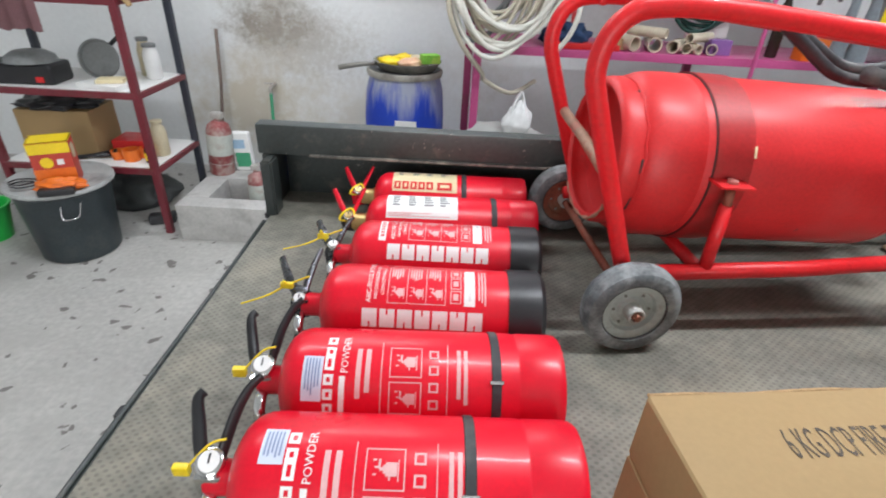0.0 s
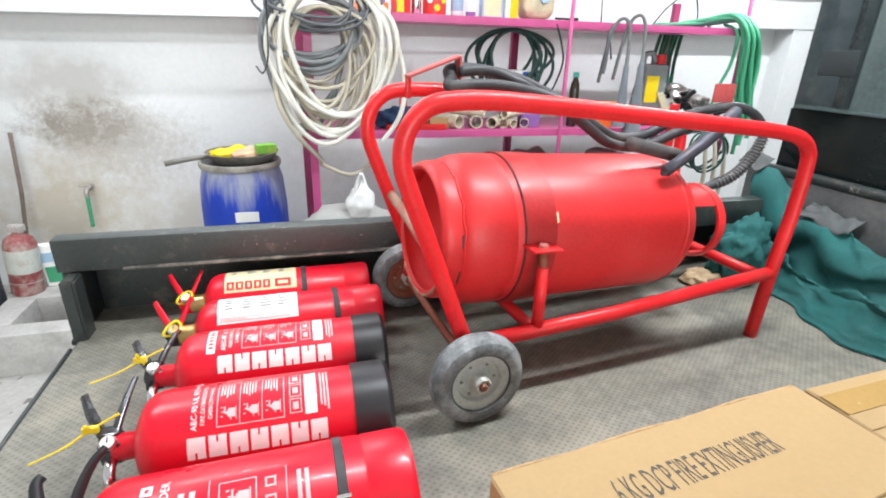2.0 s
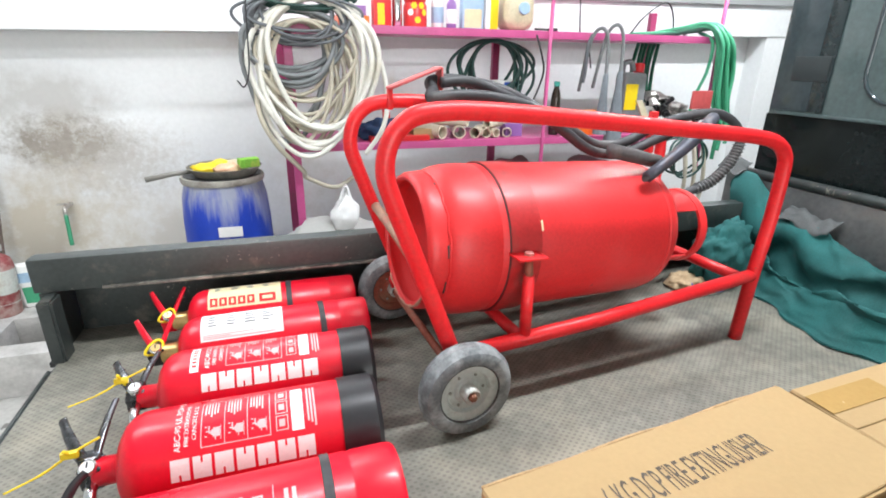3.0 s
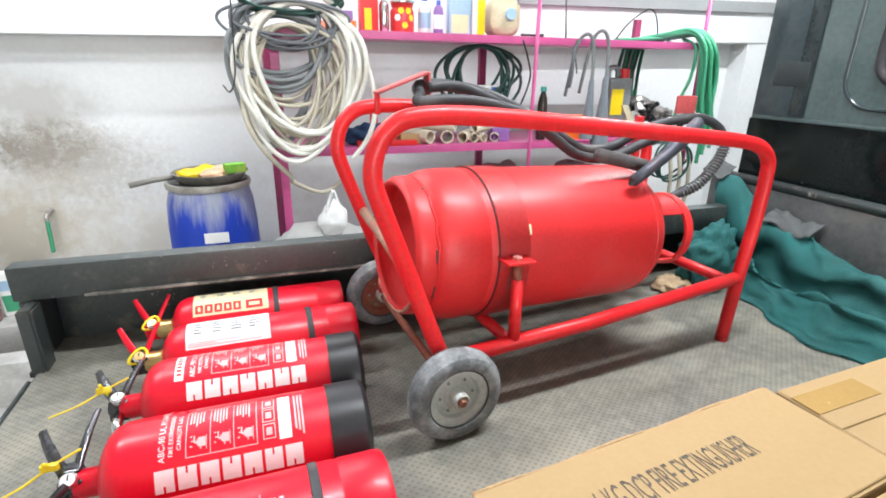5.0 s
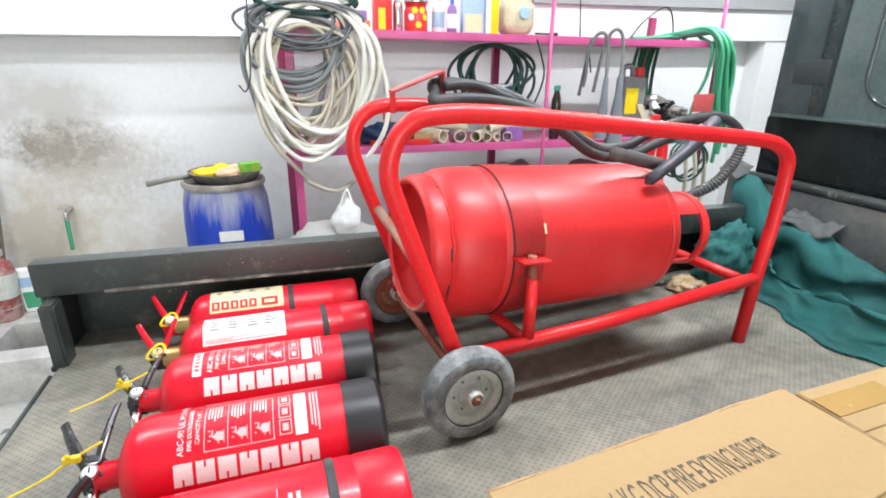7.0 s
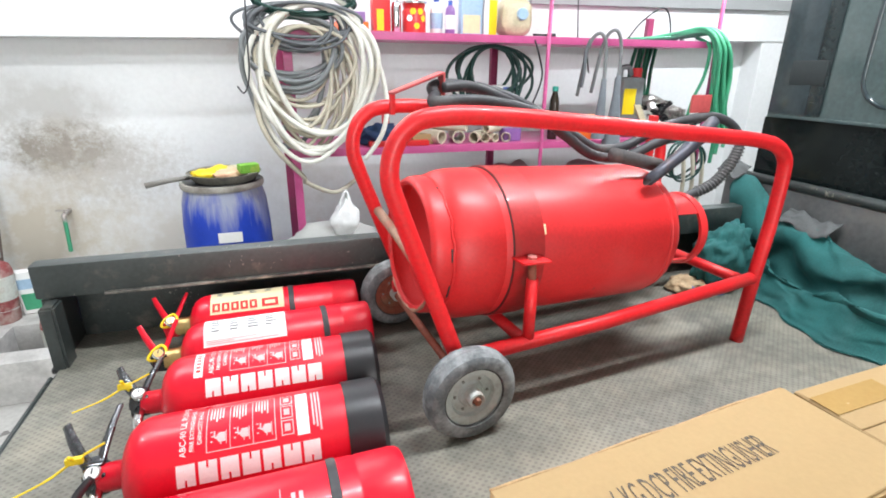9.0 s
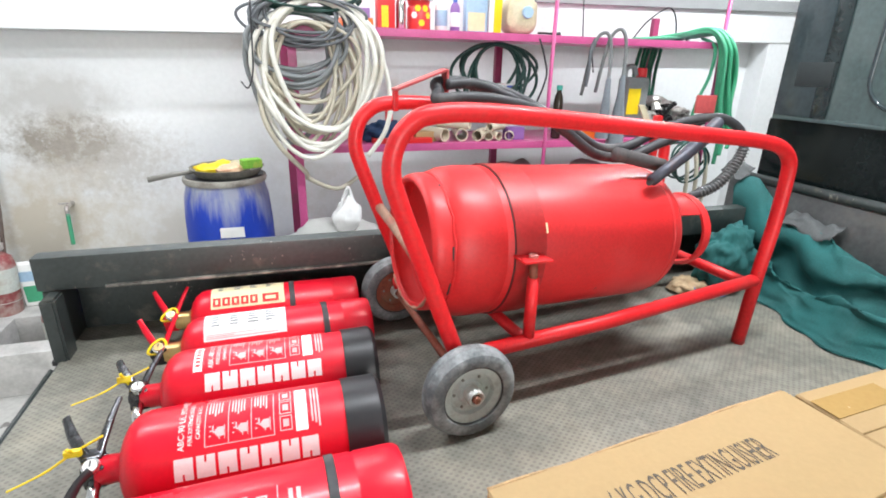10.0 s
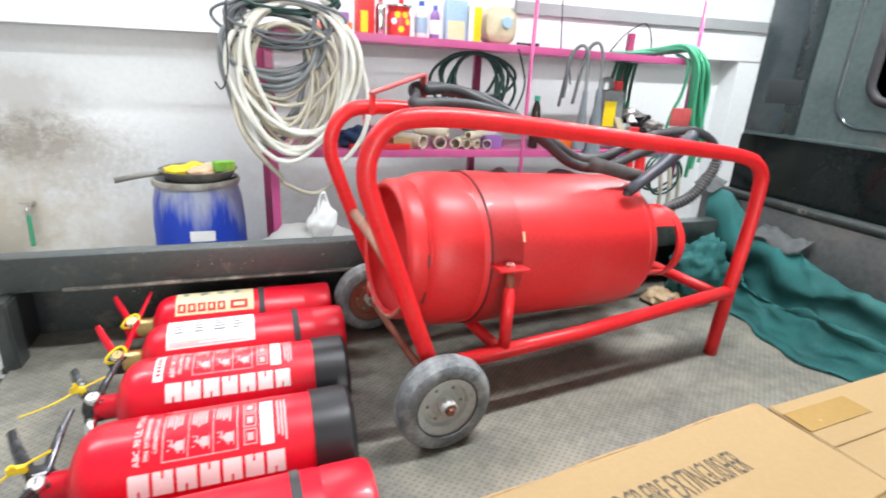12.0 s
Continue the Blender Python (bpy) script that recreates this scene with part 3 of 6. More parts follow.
def extinguisher(m, r, length, label, handle, tag, strap_at, style, hose=True, cover=False, neck_mat=None, handle_tilt=False):
    """Lies with its axis along x: the valve at the -x end, the base at x = length; the origin is on the axis at the shoulder."""
    ob = thing("fire_extinguisher", m, label, "fire extinguisher", "extinguishers in a row on the truck deck")
    prof = [(0.0, -0.002), (0.019, -0.002), (0.023, 0.001), (0.032, 0.004), (r * 0.64, 0.009), (r * 0.82, 0.017), (r * 0.93, 0.027), (r * 0.985, 0.039), (r, 0.052)]
    if style != "cover":
        prof += [(r, length * 0.83), (r * 0.985, length * 0.836), (r * 0.985, length * 0.846), (r, length * 0.852)]
    prof += [(r, length - 0.012), (r * 0.985, length - 0.004), (r * 0.95, length), (r * 0.9, length - 0.006), (r * 0.86, length - 0.02), (0, length - 0.012)]
    part("body", lathe(prof, 56, "X"), RED, ob)
    if cover:
        part("base_cover", lathe([(r + 0.0008, length - 0.062), (r + 0.003, length - 0.062), (r + 0.0035, length - 0.004), (r - 0.004, length + 0.004), (r * 0.8, length + 0.004), (r * 0.78, length - 0.005), (0, length - 0.005)], 48, "X"), BLACK, ob, "black rubber base cover")
    # neck, valve block, gauge
    nk = lathe([(0.0, -0.034), (0.02, -0.034), (0.022, -0.03), (0.022, -0.004), (0.027, 0.003), (0.0, 0.003)], 24, "X")
    part("neck", nk, neck_mat or RED, ob)
    valve = box_bm(0.034, 0.034, 0.04, -0.048, 0, 0.0, 0.007)
    for q in (lathe([(0, -0.068), (0.009, -0.068), (0.012, -0.06), (0.014, -0.03), (0, -0.03)], 16, "X"),):
        tmp = bpy.data.meshes.new("tmp")
        q.to_mesh(tmp)
        q.free()
        valve.from_mesh(tmp)
        bpy.data.meshes.remove(tmp)
    part("valve", valve, handle if style == "guard" else CHROME if style == "adam" else GUNMETAL if style == "cover" else BLACK, ob)
    if style == "cover":
        part("lever_plate", box_bm(0.03, 0.022, 0.03, -0.052, 0.012, 0.012, 0.005), GUNMETAL, ob)
    gs = 1.0 if style == "adam" else 0.72
    gm = pose(-0.047, 0.004, 0.023, 22, 0, 0) if style == "adam" else pose(-0.047, -0.012, 0.018, 28, 0, 0)
    g = lathe([(0, 0), (0.016 * gs, 0), (0.0175 * gs, 0.003), (0.0175 * gs, 0.01), (0.015 * gs, 0.012), (0.0, 0.012)], 24)
    bmesh.ops.transform(g, verts=g.verts[:], matrix=gm)
    gauge = part("gauge", g, CHROME, ob, "round chrome pressure gauge")
    gf = lathe([(0, 0), (0.0132 * gs, 0), (0.0132 * gs, 0.001), (0, 0.001)], 20)
    bmesh.ops.transform(gf, verts=gf.verts[:], matrix=gm @ pose(0, 0, 0.0121))
    part("dial", gf, WHITE_PAPER if style in ("adam", "cover") else BRASS, gauge, "round dial")
    nd = box_bm(0.002, 0.012 * gs, 0.0008, 0, 0.003, 0)
    bmesh.ops.transform(nd, verts=nd.verts[:], matrix=gm @ pose(0, 0, 0.0137))
    part("needle", nd, INK, gauge)
    # two levers that open in a V
    if style == "adam":
        la = [(-0.052, 0.0, 0.012), (-0.064, 0.016, 0.028), (-0.073, 0.044, 0.05), (-0.078, 0.064, 0.068), (-0.073, 0.074, 0.072)]
        lb = [(-0.042, 0.004, 0.014), (-0.036, 0.022, 0.034), (-0.026, 0.05, 0.062), (-0.012, 0.072, 0.084), (0.002, 0.084, 0.094)]
    elif style == "cover":
        la = [(-0.052, 0.0, 0.012), (-0.072, 0.024, 0.028), (-0.088, 0.05, 0.042), (-0.1, 0.074, 0.052)]
        lb = [(-0.046, 0.004, 0.014), (-0.043, 0.036, 0.028), (-0.038, 0.072, 0.042), (-0.032, 0.106, 0.053)]
    else:
        la = [(-0.05, 0.0, 0.008), (-0.066, 0.02, 0.026), (-0.082, 0.042, 0.048), (-0.09, 0.054, 0.062)]
        lb = [(-0.044, 0.0, 0.008), (-0.034, 0.024, 0.028), (-0.022, 0.048, 0.05), (-0.014, 0.06, 0.064)]
    lw = 0.0105 if style == "cover" else 0.0088
    part("lever", lever(la, lw, 0.6), handle, ob)
    part("carrying_handle", lever(lb, lw, 0.6), handle, ob)
    # pin with tag
    if tag == "flag":
        part("pull_tag", box_bm(0.02, 0.01, 0.016, -0.082, -0.004, 0.02, 0.003), YELLOW, ob, "yellow plastic pull tag")
        part("safety_seal", sweep(smooth_path([(-0.075, 0, 0.022), (-0.05, 0.015, 0.045), (-0.03, 0.02, 0.05)], 6), 0.0016, 6), YELLOW, ob)
    elif tag == "tie":
        part("safety_seal", sweep(smooth_path([(-0.155, -0.02, 0.01), (-0.11, -0.005, 0.02), (-0.075, 0.01, 0.035), (-0.035, 0.02, 0.05)], 6), [0.0015] * 6 + [0.002] * 13, 6), YELLOW, ob, "yellow plastic seal tie")
        part("pull_tag", box_bm(0.024, 0.008, 0.012, -0.075, 0.008, 0.036, 0.003), YELLOW, ob)
        part("seal_knot", sweep(smooth_path([(-0.078, 0.0, 0.05), (-0.074, 0.01, 0.034), (-0.068, 0.016, 0.02)], 4), 0.003, 6), YELLOW, ob)
    else:
        part("pull_tag", sweep(smooth_path([(-0.07, -0.012, 0.012), (-0.062, 0.0, 0.024), (-0.045, 0.012, 0.03), (-0.035, 0.0, 0.022), (-0.05, -0.016, 0.012)], 5, True), 0.0032, 6, True), YELLOW, ob, "yellow plastic safety pin ring")
    if hose:
        part("hose_fitting", sweep([Vector((-0.048, -0.015, -0.005)), Vector((-0.048, -0.038, -0.018)), Vector((-0.045, -0.052, -0.03))], 0.009, 12), CHROME, ob, "chrome hose fitting")
        part("hose", sweep(smooth_path([(-0.045, -0.05, -0.028), (-0.042, -0.066, -0.05), (-0.02, -0.07, -0.064), (0.05, -0.05 - r * 0.25, -r + 0.012), (0.16, -r * 0.72, -r + 0.012), (length * 0.8, -r * 0.72, -r + 0.012)], 7), 0.0085, 10), RUBBER, ob, "black rubber discharge hose")
    if strap_at:
        st = lathe([(r + 0.0004, strap_at), (r + 0.0018, strap_at + 0.001), (r + 0.0018, strap_at + 0.013), (r + 0.0004, strap_at + 0.014)], 56, "X")
        strap = part("strap", st, RUBBER, ob, "black rubber band")
        if style == "adam":
            cl = box_bm(0.02, 0.005, 0.003, strap_at + 0.007, 0, 0, 0.001)
            bmesh.ops.transform(cl, verts=cl.verts[:], matrix=Matrix.Rotation(radians(40), 4, "X") @ pose(0, 0, r + 0.003))
            part("strap_clip", cl, CHROME, strap, "small metal clip")
    shift = {"adam": 0.021, "cover": 0.012}.get(style, 0.006)
    for c in ob.children:
        if c.name.split(".")[0] in ("valve", "gauge", "lever", "carrying_handle", "lever_plate", "pull_tag", "safety_seal", "seal_knot", "hose_fitting", "hose"):
            c.location.x += shift
    R1 = r + 0.0006
    if style == "cover":
        # bold white brand bar along the axis, drawn as plain blocks, and columns of small print
        for k in range(7):
            x = 0.088 + k * 0.0305
            bm = bmesh.new()
            patch(R1, x, x + 0.011, 0.072, 0.105, bm)
            patch(R1, x + 0.014, x + 0.026, 0.072, 0.105, bm)
            patch(R1, x + 0.011, x + 0.014, 0.082 if k % 2 else 0.072, 0.105 if k % 2 else 0.095, bm)
            part("brand_block", bm, WHITE_PRINT, ob, "white block of the brand mark", False)
        for word, size, x, b in (("ABC-90 UL POWDER", 0.0125, 0.098, 0.062), ("FIRE EXTINGUISHER", 0.0088, 0.109, 0.056), ("CAPACITY 6 KG", 0.0088, 0.12, 0.048)):
            part("lettering", wrap(text_flat(word, size), R1, x + 0.004, b), WHITE_PRINT, ob, "white printed lettering", False)
        part("picture_frame", outline_patch(R1, 0.13, 0.232, -0.022, 0.062, 0.0014, bmesh.new()), SMALL_PRINT, ob, "", False)
        for k in range(3):
            b0 = 0.134 + k * 0.0335
            part("small_print", small_lines(R1, b0, b0 + 0.022, -0.018, 0.018, 5, bmesh.new()), SMALL_PRINT, ob, "", False)
            part("pictogram", pictogram(R1, b0, b0 + 0.027, 0.024, 0.058, bmesh.new()), SMALL_PRINT, ob, "white instruction picture", False)
            if k:
                part("dividing_line", patch(R1, b0 - 0.004, b0 - 0.0028, -0.022, 0.062), SMALL_PRINT, ob, "", False)
        for k in range(3):
            bm = outline_patch(R1, 0.24, 0.259, -0.02 + k * 0.027, 0.004 + k * 0.027, 0.0016, bmesh.new())
            patch(R1, 0.245, 0.254, -0.014 + k * 0.027, -0.002 + k * 0.027, bm)
            part("class_symbol", bm, SMALL_PRINT, ob, "", False)
        panel = part("white_panel", patch(R1, 0.264, 0.283, -0.02, 0.062), WHITE_PRINT, ob, "", False)
        part("small_print", small_lines(R1, 0.288, 0.304, -0.018, 0.06, 3, bmesh.new(), ragged=0.15), SMALL_PRINT, ob, "", False)
        part("lettering", wrap(text_flat("HOLD UPRIGHT", 0.0085), R1 + 0.0004, 0.277, 0.052), GREY_PRINT, panel, "", False)
        if handle_tilt:
            title = part("title_panel", patch(R1, 0.068, 0.083, -0.002, 0.066), WHITE_PRINT, ob, "white title panel", False)
            marks = bmesh.new()
            for q in range(6):
                patch(R1 + 0.0004, 0.0715, 0.0795, 0.007 + 0.0088 * q, 0.0125 + 0.0088 * q, marks)
            part("print_marks", marks, RED_INK, title, "", False)
    elif style == "adam":
        for k, w in enumerate((0.015, 0.015, 0.015, 0.021, 0.015, 0.015)):
            b0 = 0.108 - k * 0.0205 - w
            part("brand_block", outline_patch(R1, 0.078, 0.0915, b0, b0 + w, 0.0042, bmesh.new()), WHITE_PRINT, ob, "white block of the brand mark", False)
        part("lettering", wrap(text_flat("POWDER", 0.0145), R1, 0.111, 0.05), WHITE_PRINT, ob, "white printed lettering", False)
        part("brand_bar", patch(R1, 0.1, 0.108, 0.054, 0.118), WHITE_PRINT, ob, "", False)
        part("small_print", small_lines(R1, 0.12, 0.146, 0.012, 0.1, 2, bmesh.new()), SMALL_PRINT, ob, "", False)
        for b0 in (0.008, 0.06):
            part("picture_frame", outline_patch(R1, 0.17, 0.216, b0, b0 + 0.046, 0.0015, bmesh.new()), SMALL_PRINT, ob, "", False)
            part("pictogram", pictogram(R1, 0.176, 0.211, b0 + 0.005, b0 + 0.041, bmesh.new()), SMALL_PRINT, ob, "white instruction picture", False)
        for k in range(4):
            part("class_symbol", outline_patch(R1, 0.226, 0.24, 0.012 + k * 0.024, 0.026 + k * 0.024, 0.0026, bmesh.new()), SMALL_PRINT, ob, "", False)
        for x in (0.158, 0.252):
            part("dividing_line", patch(R1, x, x + 0.0013, 0.0, 0.11), SMALL_PRINT, ob, "", False)
        part("small_print", small_lines(R1, 0.264, 0.284, 0.01, 0.1, 2, bmesh.new(), ragged=0.4), SMALL_PRINT, ob, "", False)
        lo, hi = (-0.014, 0.03) if strap_at < 0.3 else (0.026, 0.09)
        sticker = part("sticker", patch(R1, 0.048, 0.076, lo, hi), STICKER, ob, "pale service sticker", False)
        part("small_print", small_lines(R1 + 0.0005, 0.051, 0.073, lo + 0.004, hi - 0.004, 5, bmesh.new()), STICKER_PRINT, sticker, "", False)
    else:
        paper = CREAM_PAPER if style == "guard" else WHITE_PAPER
        lab = part("paper_label", patch(R1, 0.055, 0.228, -0.03, 0.062), paper, ob, "cream paper label with red brand mark" if style == "guard" else "white paper label with small print", False)
        if style == "guard":
            for k in range(5):
                part("brand_block", outline_patch(R1 + 0.0005, 0.06 + k * 0.0215, 0.0775 + k * 0.0215, 0.032, 0.056, 0.0056, bmesh.new()), RED_INK, lab, "red block of the brand mark", False)
            part("brand_block", outline_patch(R1 + 0.0005, 0.175, 0.214, 0.032, 0.056, 0.007, bmesh.new()), RED_INK, lab, "red block of the brand mark", False)
        else:
            part("small_print", small_lines(R1 + 0.0005, 0.06, 0.222, 0.047, 0.059, 3, bmesh.new(), False, 0.7), SMALL_PRINT, lab, "", False)
        for k in range(4):
            part("small_print", small_lines(R1 + 0.0005, 0.07 + k * 0.038, 0.096 + k * 0.038, -0.016, 0.006 if style == "guard" else 0.03, 5, bmesh.new(), False, 0.6), GREY_INK, lab, "", False)
    return ob


Z0 = BED
extinguisher(pose(0.314, 1.69, Z0 + 0.0825, 4, 0, 1.5), 0.082, 0.428, "large red dry powder extinguisher with black levers and white print", BLACK, "flag", 0.284, "adam")
extinguisher(pose(0.322, 1.86, Z0 + 0.0825, 2, 0, 2), 0.082, 0.424, "large red dry powder extinguisher with metal strap clip and black levers", BLACK, "flag", 0.316, "adam")
extinguisher(pose(0.337, 2.055, Z0 + 0.084, 3, 0, 0.5), 0.08, 0.405, "red powder extinguisher with black base cover and white brand blocks", GUNMETAL, "tie", 0, "cover", cover=True)
extinguisher(pose(0.357, 2.245, Z0 + 0.082, -14, 0, 0), 0.078, 0.405, "red powder extinguisher with white title panel and yellow seal", GUNMETAL, "tie", 0, "cover", cover=True, handle_tilt=True)
extinguisher(pose(0.362, 2.425, Z0 + 0.0705, 2, 0, 2), 0.07, 0.425, "slim red extinguisher with white paper label and red levers", RED, "ring", 0.31, "white", hose=False, neck_mat=BRASS)
extinguisher(pose(0.36, 2.58, Z0 + 0.0705, 0, 0, 1), 0.07, 0.415, "slim red extinguisher with cream paper label and red levers", RED, "ring", 0.24, "guard", hose=False, neck_mat=BRASS)

# ---- wheeled extinguisher trolley ----
TM = pose(0.780, 2.119, BED, 0, 0, 6)
trolley = thing("wheeled_extinguisher", TM, "large red wheeled extinguisher cylinder lying in a tube trolley", "extinguisher trolley")
WF = 0.39
TR = 0.0165


def tube_side(w, ds):
    a = [(0.15 + ds, 0.11), (0.123 + ds, 0.178), (0.062 + ds, 0.345), (0.018 + ds, 0.465)]
    b = [(0.004 + ds, 0.515), (0.01 + ds, 0.56), (0.034 + ds, 0.595), (0.08 + ds, 0.613), (0.2 + ds, 0.612)]
    c = [(0.47, 0.586), (0.7, 0.562), (0.86, 0.545), (0.95, 0.528), (0.995, 0.498), (1.008, 0.455)]
    d = [(1.005, 0.33), (0.99, 0.19), (0.978, 0.0)]
    return smooth_path([(s, w, h) for s, h in a + b + c + d], 5)


part("frame_tube", sweep(tube_side(0, 0), TR, 14), RED_TUBE, trolley, "bent red steel tube")
part("frame_tube", sweep([p - Vector((0, 0, 0.012 * min(1, p.z / 0.3))) for p in tube_side(WF, 0.035)], TR, 14), RED_TUBE, trolley)
for w in (0, WF):
    part("lower_rail", sweep([Vector((0.13, w, 0.14)), Vector((0.5, w, 0.15)), Vector((0.985, w, 0.183))], TR, 14), RED_TUBE, trolley)
part("cross_tube", sweep([Vector((0.985, 0, 0.165)), Vector((0.985, WF, 0.165))], TR * 0.9, 12), RED_TUBE, trolley)
part("cross_tube", sweep([Vector((0.3, 0, 0.14)), Vector((0.3, WF, 0.14))], TR * 0.8, 12), RED_TUBE, trolley)
WORN = mat("worn_bare_tube", (0.36, 0.22, 0.15), 0.6, 0.1, 0.3, 16, 90, 0.2, (0.5, 0.05, 0.04), 0.4, 14)
part("handle_bar", sweep([Vector((0.092, WF, 0.356)), Vector((0.078, WF * 0.5, 0.352)), Vector((0.066, 0.012, 0.338))], 0.0115, 12), WORN, trolley, "cross bar with paint worn off")
part("axle", sweep([Vector((0.14, -0.08, 0.0965)), Vector((0.152, WF + 0.09, 0.0965))], 0.009, 12), RUST, trolley, "rusty steel axle")
HUB = mat("pale_hub", (0.52, 0.53, 0.5), 0.55, 0, 0.2, 20, 120, 0.1, (0.3, 0.22, 0.16), 0.35, 18)
RIVET = mat("dull_rivet", (0.24, 0.24, 0.22), 0.6, 0.1, 0.3, 30, 150, 0.1)
RIM_DARK = mat("dark_rim_ring", (0.05, 0.05, 0.048), 0.75, 0, 0.3, 30, 150, 0.1)
for w, side in ((-0.05, -1), (WF + 0.06, 1)):
    wheel = part("wheel", lathe([(0.066, -0.022), (0.07, -0.027), (0.082, -0.029), (0.094, -0.026), (0.096, -0.0245), (0.0965, -0.021), (0.101, -0.016), (0.1045, -0.007), (0.1035, -0.005), (0.1035, 0.005), (0.1045, 0.007), (0.101, 0.016), (0.0965, 0.021), (0.096, 0.0245), (0.094, 0.026), (0.082, 0.029), (0.07, 0.027), (0.066, 0.022)], 48, "Y"), TYRE, trolley, "worn grey rubber tyre")
    wheel.location = (0.14 if side < 0 else 0.152, w, 0.0965)
    wheel.scale = (0.92, 0.92, 0.92)
    rim = part("rim", lathe([(0.0, -0.01), (0.026, -0.01), (0.03, -0.005), (0.046, -0.007), (0.05, -0.016), (0.061, -0.021), (0.068, -0.021), (0.068, 0.021), (0.061, 0.021), (0.05, 0.016), (0.046, 0.007), (0.026, 0.01), (0.0, 0.01)], 36, "Y"), RIM if side < 0 else RUST, wheel, "grey steel rim")
    part("hub", lathe([(0.011, -0.02), (0.0115, -0.036), (0.016, -0.037), (0.0185, -0.034), (0.019, -0.008), (0.019, 0.022), (0.014, 0.026), (0.0, 0.026)], 24, "Y"), HUB, wheel, "pale hub collar")
    for k in range(6):
        hole = lathe([(0, -0.0084), (0.0034, -0.0084), (0.0034, -0.006), (0, -0.006)], 10, "Y")
        bmesh.ops.translate(hole, verts=hole.verts[:], vec=(0.038 * math.cos(k * math.pi / 3), 0, 0.038 * math.sin(k * math.pi / 3)))
        part("rim_rivet", hole, RIVET, rim)
    lip = lathe([(0.0655, -0.024), (0.0685, -0.0255), (0.0685, -0.02), (0.0655, -0.02)], 40, "Y")
    part("rim_lip", lip, RIM_DARK, rim, "thin dark ring between tyre and rim")
    nut = lathe([(0, -0.043), (0.007, -0.043), (0.0092, -0.039), (0.0092, -0.02), (0, -0.02)], 6, "Y")
    part("axle_nut", nut, RUST, wheel, "rusty axle nut")
CW, CH, CR = 0.2, 0.302, 0.17
cyl = lathe([(0.0, 0.165), (0.10, 0.16), (0.135, 0.15), (0.147, 0.143), (0.152, 0.146), (0.16, 0.158), (0.166, 0.174), (CR - 0.0012, 0.194), (CR, 0.215), (CR, 0.252), (CR - 0.001, 0.2545), (CR - 0.001, 0.2575), (CR, 0.26),
             (CR, 0.7), (CR - 0.001, 0.706), (CR - 0.003, 0.708), (CR - 0.003, 0.712), (CR - 0.002, 0.714), (CR - 0.007, 0.733), (CR - 0.02, 0.753), (CR - 0.048, 0.769), (CR - 0.09, 0.778), (0.03, 0.786), (0.028, 0.82), (0, 0.82)], 64, "X")
bmesh.ops.translate(cyl, verts=cyl.verts[:], vec=(0, CW, CH))
body = part("cylinder", cyl, RED_OLD, trolley, "large dented red steel cylinder")
ring = lathe([(0.138, 0.152), (0.149, 0.152), (0.1505, 0.148), (0.1515, 0.14), (0.1515, 0.126), (0.15, 0.114), (0.146, 0.106), (0.14, 0.1025), (0.134, 0.105), (0.1325, 0.11), (0.137, 0.115), (0.143, 0.124), (0.1435, 0.138), (0.138, 0.152)], 64, "X")
for q in ring.verts:
    if 0.112 < q.co.x < 0.145:
        q.co *= 1 + 0.006 * noise.noise(q.co * 14)
bmesh.ops.translate(ring, verts=ring.verts[:], vec=(0, CW, CH + 0.003))
part("foot_ring", ring, RED_OLD, body, "red foot ring with slots")
wear = [Vector((0.104 + 0.0008 * math.sin(k * 1.9), CW + 0.1425 * math.cos(radians(185 + 4 * k)), CH + 0.003 + 0.1425 * math.sin(radians(185 + 4 * k)))) for k in range(32)]
part("ring_edge", sweep(wear, [0.0035 + 0.0012 * math.sin(k * 1.3) for k in range(32)], 6), WORN, body, "worn rusty ring edge")
# rough weld bead and cut slots where the ring meets the body
bead = [Vector((0.1465 + 0.0022 * noise.noise((k * 0.6, 0, 0)) + 0.0012 * math.sin(k * 5.1), CW + 0.152 * math.cos(2 * math.pi * k / 90), CH + 0.002 + 0.152 * math.sin(2 * math.pi * k / 90))) for k in range(90)]
part("weld_bead", sweep(bead, [0.0026 + 0.001 * noise.noise((k * 0.9, 3, 0)) for k in range(90)], 6, True), RED_OLD, body, "lumpy weld bead")
for a0, span in ((112, 3), (166, 11), (196, 13), (300, 12)):
    sl = [Vector((0.1425, CW + 0.151 * math.cos(radians(a0 + q)), CH + 0.003 + 0.151 * math.sin(radians(a0 + q)))) for q in range(span)]
    part("ring_slot", sweep(sl, 0.0022, 6), INK, body, "dark cut slot")
band = lathe([(CR + 0.0005, 0.273), (CR + 0.004, 0.273), (CR + 0.004, 0.345), (CR + 0.0005, 0.345)], 64, "X")
bmesh.ops.translate(band, verts=band.verts[:], vec=(0, CW, CH))
bandob = part("clamp_band", band, mat("dark_red_band", (0.36, 0.014, 0.015), 0.4, 0, 0.2, 8, 120, 0.08, (0.2, 0.04, 0.03), 0.35, 8, coat=0.15), trolley, "darker red steel clamp band")
gap = lathe([(CR + 0.0005, 0.2705), (CR + 0.0022, 0.2705), (CR + 0.0022, 0.2725), (CR + 0.0005, 0.2725)], 64, "X")
bmesh.ops.translate(gap, verts=gap.verts[:], vec=(0, CW, CH))
part("band_gap", gap, INK, bandob, "thin dark line along the edge of the band")
chip = box_bm(0.006, 0.002, 0.022, 0.3475, 0, 0, 0.0008)
bmesh.ops.transform(chip, verts=chip.verts[:], matrix=Matrix.Translation((0, CW, CH)) @ Matrix.Rotation(radians(-24), 4, "X") @ Matrix.Translation((0, -CR - 0.002, 0)))
